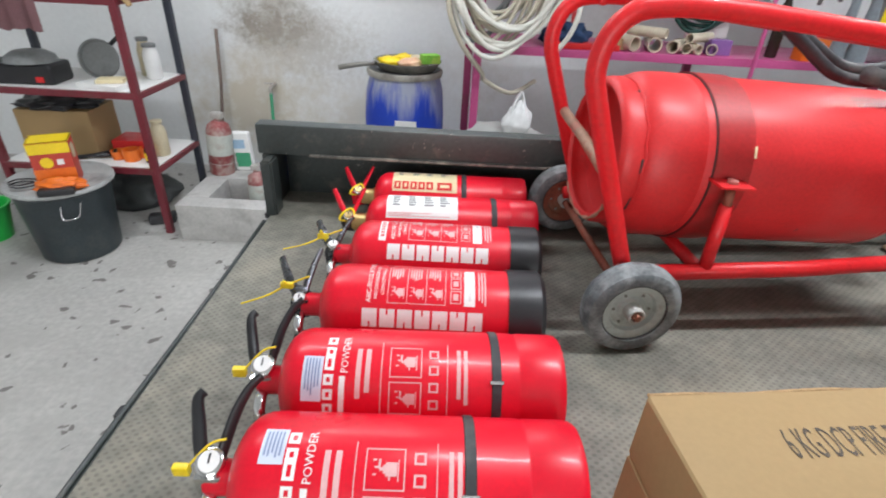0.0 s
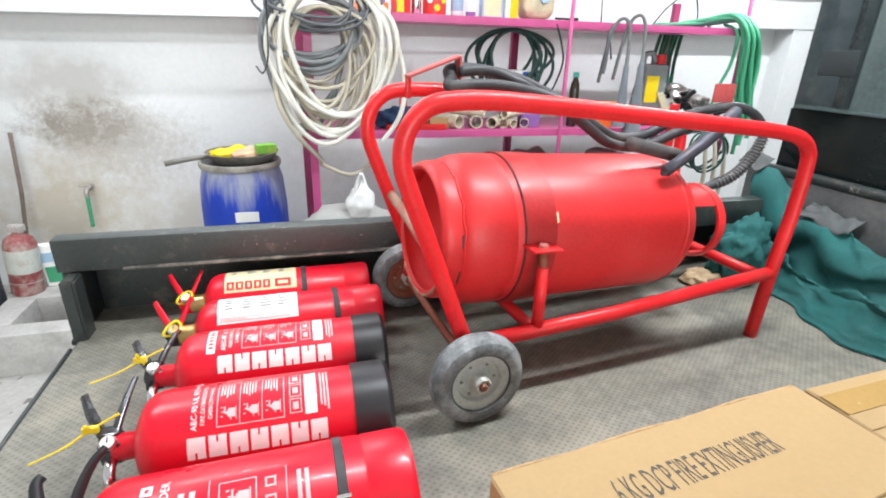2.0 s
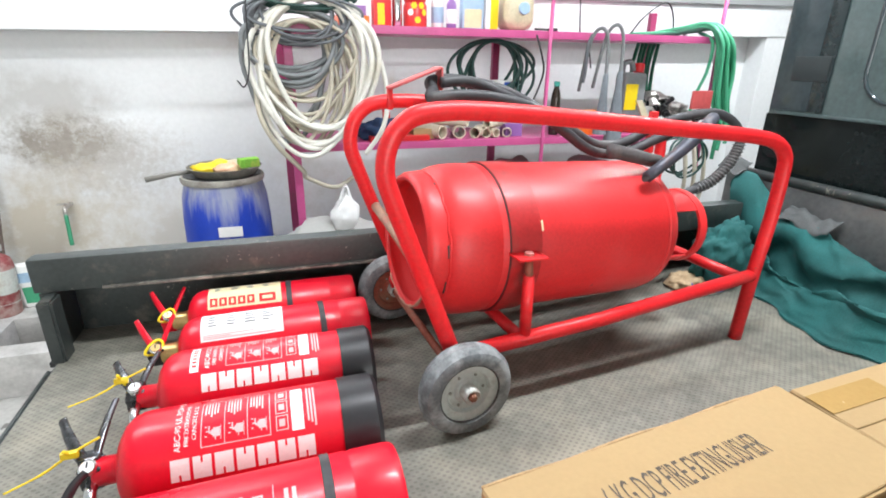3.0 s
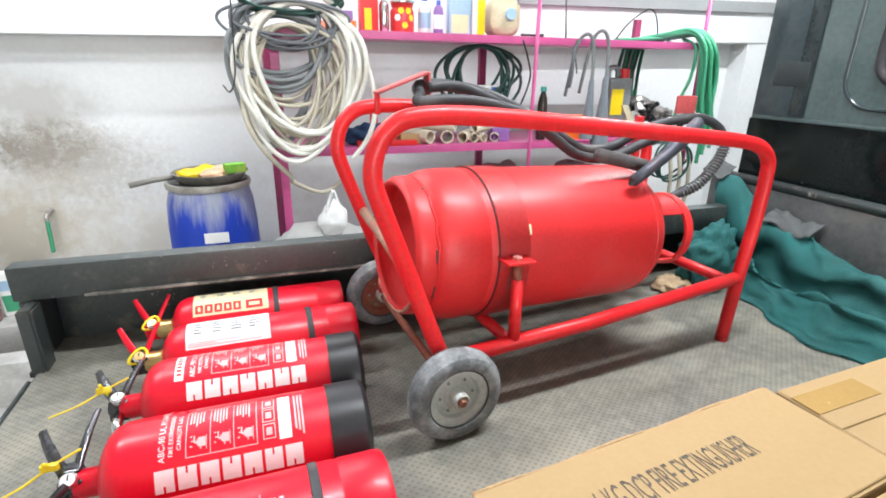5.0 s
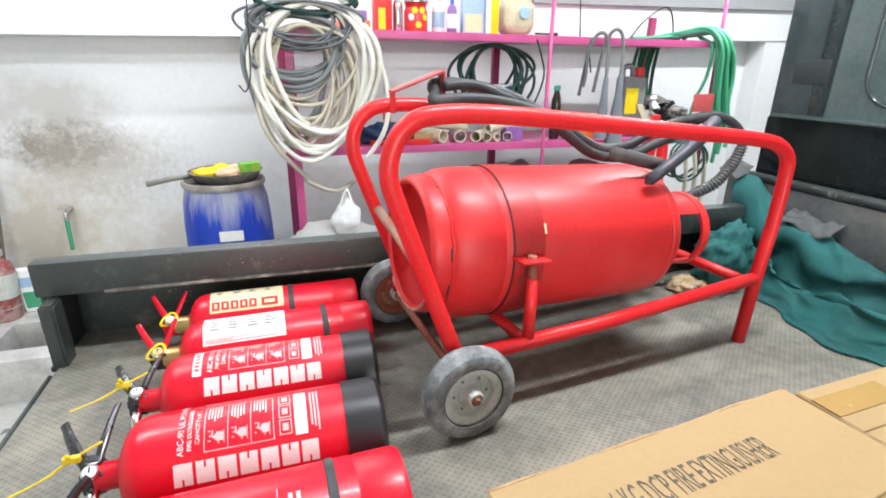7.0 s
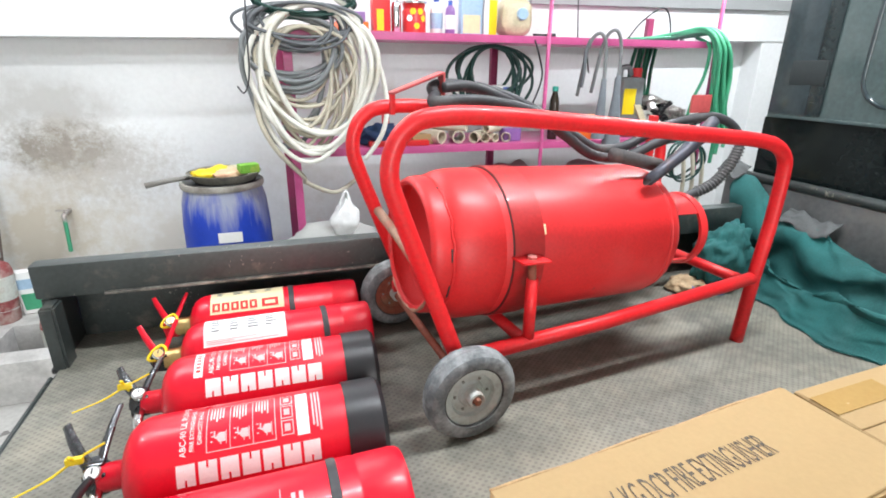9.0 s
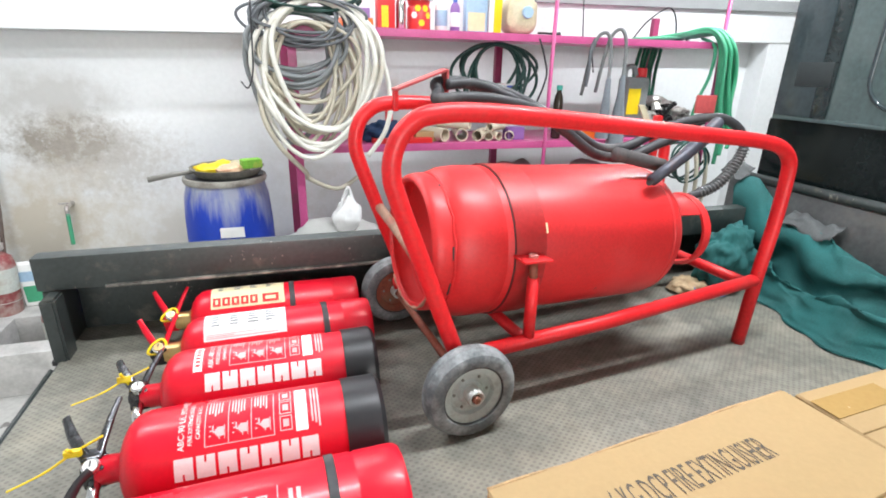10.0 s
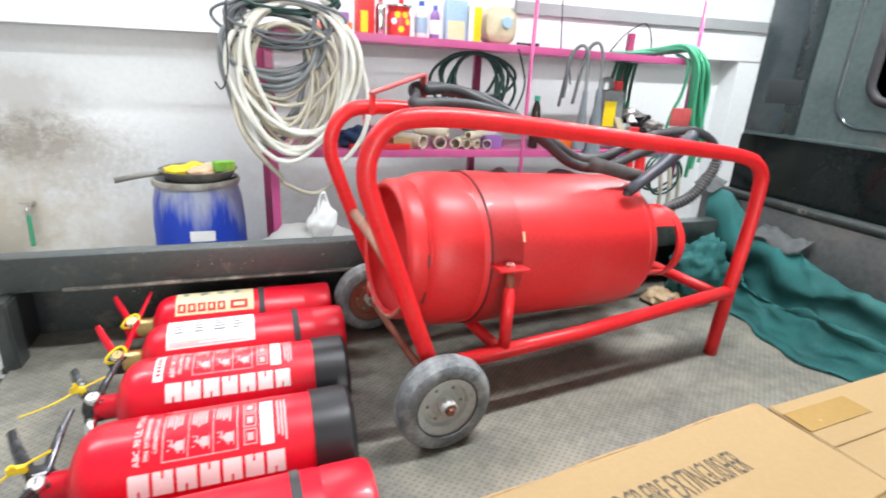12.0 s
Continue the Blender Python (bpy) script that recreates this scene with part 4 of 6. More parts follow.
part("paint_chip", chip, CREAM_PAPER, bandob, "pale chip of old label")
FLANGE_BOLT = mat("pinkish_painted_bolt", (0.42, 0.13, 0.11), 0.55, 0, 0.25, 30, 150, 0.1)
flange = bmesh.new()
add_box(flange, 0.066, 0.055, 0.004, 0.3, CW - CR - 0.018, CH + 0.019)
part("band_flange", flange, RED_TUBE, bandob, "red bolted flange", False)
part("flange_bolt", gunmetal_bolt(0.0105, 0.007, 0.3, CW - CR - 0.022, CH + 0.021), FLANGE_BOLT, bandob)
part("support_post", sweep([Vector((0.3, 0.0, 0.14)), Vector((0.3, 0.0, 0.29))], 0.0125, 14), RED_TUBE, trolley, "red round support post")
part("post_stud", sweep([Vector((0.3, 0.0, 0.283)), Vector((0.3, 0.004, 0.318))], 0.0085, 10), RUST, trolley, "rusty stud under the flange")
part("support_post", sweep([Vector((0.3, WF, 0.14)), Vector((0.3, WF, 0.29))], 0.0125, 14), RED_TUBE, trolley)
# valve guard at the shoulder: a collar with cut-outs
GR, GZ = 0.098, CH - 0.01
gd = None
for a0, a1 in ((222, 500),):
    guard = bmesh.new()
    turn = 44
    at = [radians(a0 + (a1 - a0) * k / turn) for k in range(turn + 1)]
    pts = [Vector((0.752, CW + GR * math.cos(a), GZ + GR * math.sin(a))) for a in at]
    for p, q in zip(pts, pts[1:]):
        o = Vector((0.164, 0, 0))
        guard.faces.new([guard.verts.new(c) for c in (p, q, q + o, p + o)])
    bmesh.ops.remove_doubles(guard, verts=guard.verts[:], dist=0.0005)
    bmesh.ops.solidify(guard, geom=guard.faces[:], thickness=0.005)
    gd = part("valve_guard", guard, RED_OLD, trolley, "red valve guard plate")
rim_ring = lathe([(GR - 0.006, 0.892), (GR + 0.002, 0.892), (GR + 0.004, 0.908), (GR + 0.001, 0.918), (GR - 0.005, 0.92), (GR - 0.008, 0.908), (GR - 0.006, 0.892)], 48, "X")
bmesh.ops.translate(rim_ring, verts=rim_ring.verts[:], vec=(0, CW, GZ))
part("guard_rim", rim_ring, RED_OLD, gd)
part("cylinder_valve", lathe([(0, 0.82), (0.03, 0.82), (0.03, 0.85), (0.02, 0.855), (0.02, 0.9), (0, 0.9)], 18, "X"), RUST, trolley, "worn brass cylinder valve").location = (0, CW, CH)

# the cylinder lies with its foot a little higher than its valve
tilt = Matrix.Translation((0.45, CW, CH)) @ Matrix.Rotation(radians(2.7), 4, "Y") @ Matrix.Translation((-0.45, -CW, -CH))
for ob in trolley.children:
    if ob.name.split(".")[0] in ("cylinder", "clamp_band", "valve_guard", "cylinder_valve"):
        ob.matrix_basis = tilt @ ob.matrix_basis

# ---- cardboard boxes ----
BOX_INK = mat("faded_box_ink", (0.085, 0.065, 0.045), 0.7, 0, 0.3, 40, 300, 0)
CARD_EDGE = mat("raw_corrugated_edge", (0.4, 0.26, 0.13), 0.85, 0, 0.3, 60, 400, 0.4)
def carton(m, sx, sy, sz, label, tape=True, words="", seam=True):
    ob = thing("cardboard_box", m, label, "cardboard box", "cartons on the truck deck")
    part("carton_body", box_bm(sx, sy, sz - 0.005, sx / 2, -sy / 2, (sz - 0.005) / 2, 0.004), CARD, ob)
    if seam:
        for k in (1, 3):
            part("flap", box_bm(sx + 0.002, sy / 2 - 0.001, 0.004, sx / 2, -k * sy / 4, sz - 0.0025, 0.0015, 1), CARD, ob)
    else:
        part("flap", box_bm(sx + 0.003, sy - 0.002, 0.004, sx / 2, -sy / 2 + 0.003, sz - 0.0025, 0.0015, 1), CARD, ob)
        part("raw_edge", sweep(smooth_path([(sx * k / 9, 0.003 + 0.0012 * math.sin(k * 2.1), sz - 0.003 + 0.001 * math.cos(k * 1.7)) for k in range(10)], 4), 0.0026, 6), CARD_EDGE, ob, "frayed corrugated edge")
    part("end_flap", box_bm(0.004, sy, sz * 0.46, -0.001, -sy / 2, sz * 0.76, 0.0015, 1), CARD, ob)
    part("end_flap", box_bm(0.004, sy, sz * 0.46, -0.001, -sy / 2, sz * 0.26, 0.0015, 1), CARD, ob)
    if tape:
        part("packing_tape", box_bm(0.15, 0.044, 0.0012, 0.074, -0.045, sz + 0.0008), TAPE, ob, "brown packing tape", False)
    if words:
        v, f = text_flat(words, 0.03)
        bm = bmesh.new()
        wide = max(q[0] for q in v)
        made = [bm.verts.new((0.125 + q[0] * 0.262 / wide, -0.094 + q[1] * 1.9, sz + 0.0002)) for q in v]
        for q in f:
            bm.faces.new([made[i] for i in q])
        part("lettering", bm, BOX_INK, ob, "dark brown printed lettering", False)
    return ob


BH = 0.212
carton(pose(0.821, 1.739, BED, 0, 0, 6.4), 0.534, 0.19, BH, "brown corrugated carton printed with black capital letters", False, "6 KG DCP FIRE EXTINGUISHER", False)
carton(pose(1.372, 1.792, BED, 0, 0, 3.5), 0.53, 0.2, BH - 0.004, "brown corrugated carton closed with brown tape")
carton(pose(0.86, 1.545, BED, 0, 0, 6.4), 0.53, 0.19, BH - 0.006, "plain brown corrugated carton beside the others")


# ---- hoses and fittings on the trolley ----
def tp(rows):
    return smooth_path(rows, 7)


FADED = mat("faded_dark_red", (0.42, 0.07, 0.07), 0.55, 0, 0.2, 12, 90, 0.1)
part("hose_hook", box_bm(0.13, 0.036, 0.006, 0, 0, 0, 0.0015, 1), FADED, trolley, "faded red flat-bar hose hook").matrix_basis = pose(0.176, 0.33, 0.657, 0, -20, 0)
part("hose_hook", box_bm(0.006, 0.034, 0.05, 0.238, 0.33, 0.655, 0.002, 1), FADED, trolley)
part("hook_bracket", box_bm(0.012, 0.012, 0.05, 0.125, 0.35, 0.612, 0.003), RED_TUBE, trolley)
HR = 0.0135
hose_line = tp([(0.215, 0.31, 0.63), (0.225, 0.345, 0.65), (0.3, 0.345, 0.65), (0.4, 0.32, 0.628), (0.51, 0.3, 0.576), (0.6, 0.3, 0.528), (0.68, 0.3, 0.49), (0.77, 0.3, 0.49), (0.86, 0.3, 0.523),
                                  (0.94, 0.3, 0.546), (1.05, 0.3, 0.562), (1.125, 0.3, 0.558), (1.185, 0.29, 0.53), (1.212, 0.28, 0.478), (1.185, 0.28, 0.415), (1.13, 0.285, 0.36), (1.05, 0.295, 0.33), (0.95, 0.27, 0.31), (0.89, 0.2, 0.288)])
part("discharge_hose", sweep(hose_line, HR, 12), RUBBER, trolley, "coiled black rubber discharge hose")
part("discharge_hose", sweep(tp([(0.23, 0.3, 0.648), (0.3, 0.3, 0.65), (0.39, 0.31, 0.622), (0.47, 0.31, 0.598)]), HR * 0.9, 12), RUBBER, trolley)
part("discharge_hose", sweep(tp([(0.215, 0.31, 0.63), (0.2, 0.28, 0.618), (0.26, 0.27, 0.622), (0.34, 0.27, 0.617), (0.46, 0.28, 0.59), (0.56, 0.29, 0.535), (0.66, 0.29, 0.476), (0.76, 0.28, 0.466), (0.86, 0.27, 0.5), (0.95, 0.26, 0.53)]), HR, 12), RUBBER, trolley)
spring = smooth_path(hose_line[92:111], 8)
coil = []
for k, p in enumerate(spring):
    d = (spring[min(k + 1, len(spring) - 1)] - spring[max(k - 1, 0)]).normalized()
    side = d.cross(Vector((0, 1, 0))).normalized()
    coil.append(p + 0.0165 * (math.cos(k * 0.8) * side + math.sin(k * 0.8) * d.cross(side)))
part("hose_spring", sweep(coil, 0.0022, 5), mat("dull_spring_steel", (0.16, 0.16, 0.16), 0.5, 0.5, 0.1), trolley, "steel anti-kink spring round the hose")
part("nozzle", sweep([Vector((0.655, 0.08, 0.448)), Vector((0.7, 0.083, 0.472)), Vector((0.76, 0.09, 0.503)), Vector((0.84, 0.115, 0.537)), Vector((0.93, 0.16, 0.565))], [0.0135, 0.0135, 0.015, 0.018, 0.016], 14), mat("scuffed_blue_grey", (0.05, 0.053, 0.07), 0.5, 0.3, 0.3, 12, 90, 0.1, (0.22, 0.12, 0.08), 0.3, 14), trolley, "scuffed grey nozzle pipe")
part("nozzle_mouth", lathe([(0.0, 0), (0.011, 0), (0.011, 0.002), (0, 0.002)], 14), INK, trolley).matrix_basis = pose(0.653, 0.08, 0.447, 0, -62, 0)
part("foam_grip", sweep([Vector((0.585, 0.13, 0.505)), Vector((0.66, 0.13, 0.488)), Vector((0.735, 0.13, 0.47))], 0.0165, 14), mat("dusty_dark_foam", (0.055, 0.05, 0.05), 0.8, 0, 0.3, 12, 120, 0.2, (0.12, 0.1, 0.09), 0.4, 10), trolley, "dark grey foam grip")
part("nozzle_trigger", box_bm(0.075, 0.008, 0.05, 1.04, 0.3, 0.6, 0.003), FADED, trolley, "faded red trigger plate")
part("nozzle_bracket", box_bm(0.02, 0.02, 0.12, 0.93, WF - 0.03, 0.505, 0.003), RED_OLD, trolley)

# ---- green tarpaulin heaped against the headboard ----
tarp = bmesh.new()
NU, NV = 150, 84


def heap(y):
    """Front edge and height of the heap along the headboard."""
    front = 1.966 + min(0.14, 1.1 * (y - 2.16) ** 2) + 0.012 * math.sin(17 * y) + 0.008 * math.sin(41 * y)
    rise = max(0, min(1, (y - 2.48) / 0.18))
    crest = 0.11 + 0.14 * max(0, min(1, (y - 1.75) / 0.6)) + 0.14 * rise * rise * (3 - 2 * rise)
    return front, crest


def drape():
    """Folds the slack sheet: lengths along both threads pull it into soft creases over the heap."""
    pos, base = np.zeros((NU + 1, NV + 1, 3)), np.zeros((NU + 1, NV + 1))
    for i in range(NU + 1):
        y = 1.25 + 1.53 * i / NU
        front, crest = heap(y)
        for j in range(NV + 1):
            v = j / NV
            first = 0.36 + 0.1 * noise.noise((y * 1.6, 0.0, 4.0)) - 0.06 * (y - 2.2)
            second = 0.78 + 0.07 * noise.noise((y * 1.9, 3.0, 4.0))
            lump = 0.1 * math.exp(-((v - first) / (0.17 if v < first else 0.1)) ** 2) + crest * math.exp(-((v - second) / (0.2 if v < second else 0.3)) ** 2)
            lump *= 1 + 0.3 * noise.noise((y * 4.5, v * 3, 7.0)) * min(1, (2.78 - y) / 0.15)
            base[i, j] = lump * 0.8
            wob = 0.012 * noise.noise((y * 9, v * 6, 1.0)) + 0.006 * noise.noise((y * 22, v * 14, 2.0))
            pos[i, j] = (front + (2.2 - front) * v, y, lump + 0.004 + abs(wob) * min(1, 6 * v))
    rest = {}
    for step in (1, 2, 5):
        for axis in (0, 1):
            d = np.diff(pos[::1], axis=axis) if step == 1 else (pos[step:] - pos[:-step] if axis == 0 else pos[:, step:] - pos[:, :-step])
            rest[step, axis] = np.linalg.norm(d, axis=2) * (1.03 if axis == 0 else 1.08)
    flat = pos.copy()
    for turn in range(240):
        pos[:, :, 2] -= 0.0004
        mean = (pos[2:, 1:-1] + pos[:-2, 1:-1] + pos[1:-1, 2:] + pos[1:-1, :-2]) / 4
        pos[1:-1, 1:-1] += 0.25 * (mean - pos[1:-1, 1:-1])
        for step, stiff in ((1, 0.3), (2, 0.3), (5, 0.3)):
            for axis in (0, 1):
                a = pos[:-step] if axis == 0 else pos[:, :-step]
                b = pos[step:] if axis == 0 else pos[:, step:]
                d = b - a
                long = np.linalg.norm(d, axis=2) + 1e-9
                off = d * (stiff * 0.5 * (long - rest[step, axis]) / long)[:, :, None]
                a += off
                b -= off
        pos[:, :, 2] = np.maximum(pos[:, :, 2], np.maximum(0.004, base * 1.08))
        pos[:, :, 0] = np.minimum(pos[:, :, 0], 2.206)
        pos[:, 0, 0] += 0.5 * (flat[:, 0, 0] - pos[:, 0, 0])
        pos[:, -1, 0] += 0.5 * (2.2 - pos[:, -1, 0])
        pos[0] = flat[0]
        pos[-1] = flat[-1]
        pos[:, :, 1] = np.clip(pos[:, :, 1], 1.25, 2.78)
        pos[:, :, :2] = np.clip(pos[:, :, :2], flat[:, :, :2] - 0.06, flat[:, :, :2] + 0.06)
    for i in range(NU + 1):
        for j in range(NV + 1):
            y, v = pos[i, j, 1], j / NV
            crease = max(0.0, 0.3 - abs(noise.noise((y * 5 + 3 * v, v * 4 - y * 2, 9.0)))) / 0.3
            fine = max(0.0, 0.25 - abs(noise.noise((y * 12 - 4 * v, v * 9, 2.0)))) / 0.25
            pos[i, j, 2] += (0.016 * crease ** 2 + 0.006 * fine ** 2) * math.sin(math.pi * min(1, v * 1.02))
    return pos


grid = [[tarp.verts.new((q[0], q[1], BED + q[2])) for q in row] for row in drape()[5:-8]]
for a, b in zip(grid, grid[1:]):
    for j in range(NV):
        tarp.faces.new((a[j], a[j + 1], b[j + 1], b[j]))
bmesh.ops.recalc_face_normals(tarp, faces=tarp.faces[:])
tarp.normal_update()
down = -1 if sum(f.normal.z for f in tarp.faces) > 0 else 1
under = [[tarp.verts.new(q.co + down * 0.004 * q.normal) for q in row] for row in grid]
for a, b in zip(under, under[1:]):
    for j in range(NV):
        tarp.faces.new((a[j + 1], a[j], b[j], b[j + 1]))
for j in range(NV):
    for top, low in ((grid[0], under[0]), (grid[-1], under[-1])):
        tarp.faces.new((top[j], top[j + 1], low[j + 1], low[j]))
for i in range(len(grid) - 1):
    for j in (0, NV):
        tarp.faces.new((grid[i][j], grid[i + 1][j], under[i + 1][j], under[i][j]))
bmesh.ops.recalc_face_normals(tarp, faces=tarp.faces[:])
cover = thing("tarpaulin", pose(0, 0, 0), "crumpled dark green canvas tarpaulin heaped on the deck", "tarpaulin")
part("canvas", tarp, TARP, cover)
# a torn corner that shows the grey underside, and a grey fold over the crest
def grey_flap(y0, y1, x0, x1, z0, slope, rise, seed):
    bm = bmesh.new()
    rows = []
    for i in range(25):
        y = y0 + (y1 - y0) * i / 24
        row = []
        for j in range(13):
            v = j / 12
            x = x0 + (x1 - x0) * v + 0.012 * noise.noise((y * 9, v * 3, seed))
            row.append(bm.verts.new((x, y, BED + z0 + slope * (y - y0) + rise * v * (1 - 0.3 * v) + 0.02 * noise.noise((x * 14, y * 14, seed)) + 0.012 * noise.noise((x * 30, y * 34, seed)))))
        rows.append(row)
    for a, b in zip(rows, rows[1:]):
        for j in range(12):
            bm.faces.new((a[j], a[j + 1], b[j + 1], b[j]))
    bm.normal_update()
    low = [[bm.verts.new(q.co - Vector((0, 0, 0.004))) for q in row] for row in rows]
    for a, b in zip(low, low[1:]):
        for j in range(12):
            bm.faces.new((a[j + 1], a[j], b[j], b[j + 1]))
    for j in range(12):
        for i in (0, -1):
            bm.faces.new((rows[i][j], rows[i][j + 1], low[i][j + 1], low[i][j]))
    for i in range(24):
        for j in (0, 12):
            bm.faces.new((rows[i][j], rows[i + 1][j], low[i + 1][j], low[i][j]))
    bmesh.ops.recalc_face_normals(bm, faces=bm.faces[:])
    part("turned_back_edge", bm, TARP_BACK, cover, "grey underside of the canvas")


grey_flap(2.33, 2.5, 2.15, 2.205, 0.215, 0.1, 0.05, 1.0)
grey_flap(2.68, 2.775, 2.15, 2.205, 0.34, 0.1, 0.06, 5.0)
rag = bmesh.new()
bmesh.ops.create_icosphere(rag, subdivisions=4, radius=1)
for q in rag.verts:
    q.co *= 1 + 0.35 * noise.noise(q.co * 2.2) + 0.15 * noise.noise(q.co * 6)
    q.co = Vector((q.co.x * 0.06, q.co.y * 0.05, max(0, q.co.z * 0.03 + 0.02)))
single("rag", rag, mat("brown_rag", (0.4, 0.29, 0.17), 0.85, 0, 0.3, 20, 120, 0.3, (0.22, 0.14, 0.09), 0.4, 16), pose(1.86, 2.53, BED), "crumpled brown rag lying behind the trolley", "rag")
dark = bmesh.new()
bmesh.ops.create_icosphere(dark, subdivisions=5, radius=1)
for q in dark.verts:
    q.co *= 1 + 0.3 * noise.noise(q.co * 1.8) + 0.16 * noise.noise(q.co * 5) + 0.05 * noise.noise(q.co * 13)
    q.co = Vector((q.co.x * 0.12, q.co.y * 0.075, max(0, q.co.z * 0.115 + 0.1)))
part("canvas_fold", dark, TARP, cover, "bunched green end of the canvas").matrix_basis = pose(2.0, 2.54, BED, 0, 0, 20)
cord = bmesh.new()
sweep(smooth_path([(1.86 + 0.09 * math.cos(k * 1.3) + 0.02 * k * 0.3, 2.48 + 0.07 * math.sin(k * 1.7), BED + 0.01 + 0.012 * (k % 3)) for k in range(12)], 6), 0.003, 6, bm=cord)
single("cord", cord, mat("blue_cord", (0.07, 0.1, 0.26), 0.6), pose(0.05, 0.03, 0), "thin tangled blue cord lying on the deck", "cord")

# ---- shelf against the wall ----
ROSE = mat("dull_rose_paint", (0.3, 0.035, 0.11), 0.42, 0, 0.15, 10, 90, 0.08, (0.2, 0.05, 0.08), 0.3, 9)
shelf = thing("steel_shelf", pose(0, 0, 0), "pink painted steel shelf with two long boards", "shelf")
SX0, SX1, SY0, SY1 = 0.68, 3.5, 4.275, 4.87
for z in (1.165, 1.795):
    bd = part("shelf_board", box_bm(SX1 - SX0, SY1 - SY0, 0.03, (SX0 + SX1) / 2, (SY0 + SY1) / 2, z, 0.003), PINK, shelf)
    part("front_angle", box_bm(SX1 - SX0 + 0.01, 0.005, 0.042, (SX0 + SX1) / 2, SY0 - 0.004, z - 0.004, 0.001), PINK, shelf)
for x, y in ((0.695, 4.295),):
    part("shelf_post", box_bm(0.045, 0.04, 1.78, x, y, 0.89, 0.003), PINK, shelf)
for x, tall in ((0.66, 1.78), (2.13, 1.78), (3.42, 2.0)):
    part("shelf_post", box_bm(0.05, 0.04, tall, x, 4.892, tall / 2, 0.003), ROSE, shelf, "dull dark pink back post")
for x in (2.222, 3.49):
    part("shelf_rod", sweep([Vector((x, 4.265, 0.0)), Vector((x, 4.265, 1.2)), Vector((x, 4.265, 2.5))], 0.0125, 8), PINK, shelf, "thin pink rod")
part("shelf_post", box_bm(0.035, 0.035, 0.6, 0.7, 4.6, 1.5, 0.003), MAROON, shelf)


def bottle(name, m, r, h, material, cap_mat, label, category, cap_h=0.03, neck=0.35, wrapper=None):
    ob = thing(name, m, label, category)
    part("bottle_body", lathe([(0, 0), (r * 0.9, 0), (r, 0.006), (r, h * 0.68), (r * 0.85, h * 0.78), (r * neck, h * 0.88), (r * neck, h - cap_h), (0, h - cap_h)], 24), material, ob)
    part("bottle_cap", lathe([(0, h - cap_h), (r * neck * 1.25, h - cap_h), (r * neck * 1.25, h - 0.003), (r * neck, h), (0, h)], 16), cap_mat, ob)
    if wrapper:
        part("bottle_label", lathe([(r + 0.0006, h * 0.15), (r + 0.0012, h * 0.16), (r + 0.0012, h * 0.56), (r + 0.0006, h * 0.57)], 24), wrapper, ob)
    return ob


def packet(name, m, sx, sy, sz, material, label, category, stripes=()):
    ob = thing(name, m, label, category)
    part("carton_body", box_bm(sx, sy, sz, 0, 0, sz / 2, 0.004), material, ob)
    for mtl, x0, x1, z0, z1 in stripes:
        part("printed_panel", box_bm((x1 - x0) * sx, 0.0015, (z1 - z0) * sz, ((x0 + x1) / 2 - 0.5) * sx, -sy / 2 - 0.0008, (z0 + z1) / 2 * sz), mtl, ob, "", False)
    return ob


ORANGE = mat("orange_plastic", (0.75, 0.16, 0.015), 0.4, 0, 0.12, 10, 90, 0.05)
PURPLE = mat("purple_plastic", (0.25, 0.12, 0.35), 0.4)
PALE_BLUE = mat("pale_blue_card", (0.35, 0.5, 0.65), 0.5)
CREAM_P = mat("cream_plastic", (0.6, 0.53, 0.36), 0.45, 0, 0.15, 8, 80, 0.1)
DARK_GLASS = mat("dark_bottle", (0.03, 0.022, 0.015), 0.12, 0, 0.1)
TEAL = mat("teal_cap", (0.05, 0.35, 0.28), 0.4)
GREY_CAN = mat("grey_jerrycan", (0.2, 0.21, 0.21), 0.45, 0, 0.15, 8, 80, 0.1, (0.12, 0.12, 0.12), 0.3, 7)
US = 1.811
packet("orange_case", pose(1.05, 4.38, US, 0, 0, 4), 0.17, 0.12, 0.05, ORANGE, "low orange plastic case on the upper shelf", "case")
packet("purple_box", pose(1.06, 4.4, US + 0.051, 0, 0, -6), 0.14, 0.1, 0.05, PURPLE, "small purple box on an orange case", "box")
packet("oil_tin", pose(1.22, 4.4, US, 0, 0, 3), 0.1, 0.07, 0.2, RED_INK, "red tin with yellow label on the upper shelf", "tin", ((YELLOW, 0.2, 0.6, 0.05, 0.6),))
bottle("spray_can", pose(1.31, 4.4, US), 0.028, 0.2, CHROME, RED_INK, "slim grey spray can on the upper shelf", "spray can")
tin = bottle("paint_tin", pose(1.42, 4.42, US), 0.068, 0.17, RED_INK, CHROME, "round red tin with yellow spots on the upper shelf", "tin", 0.012, 0.95)
for k in range(5):
    dot = lathe([(0, 0), (0.019, 0), (0.019, 0.001), (0, 0.001)], 6)
    dot_ob = part("yellow_spot", dot, YELLOW if k else WHITE_PAPER, tin)
    dot_ob.matrix_basis = Matrix.Rotation(radians((-35, 0, 35, -18, 18)[k]), 4, "Z") @ pose(0, -0.0685, (0.09, 0.05, 0.09, 0.125, 0.125)[k] - 0.01, 90)
bottle("white_bottle", pose(1.55, 4.4, US), 0.035, 0.2, WHITE_PAPER, BLUE_INK, "white bottle with blue cap on the upper shelf", "bottle", wrapper=PALE_BLUE)
bottle("white_bottle", pose(1.47, 4.56, US), 0.032, 0.22, WHITE_PAPER, RED_INK, "tall white bottle behind a round tin", "bottle")
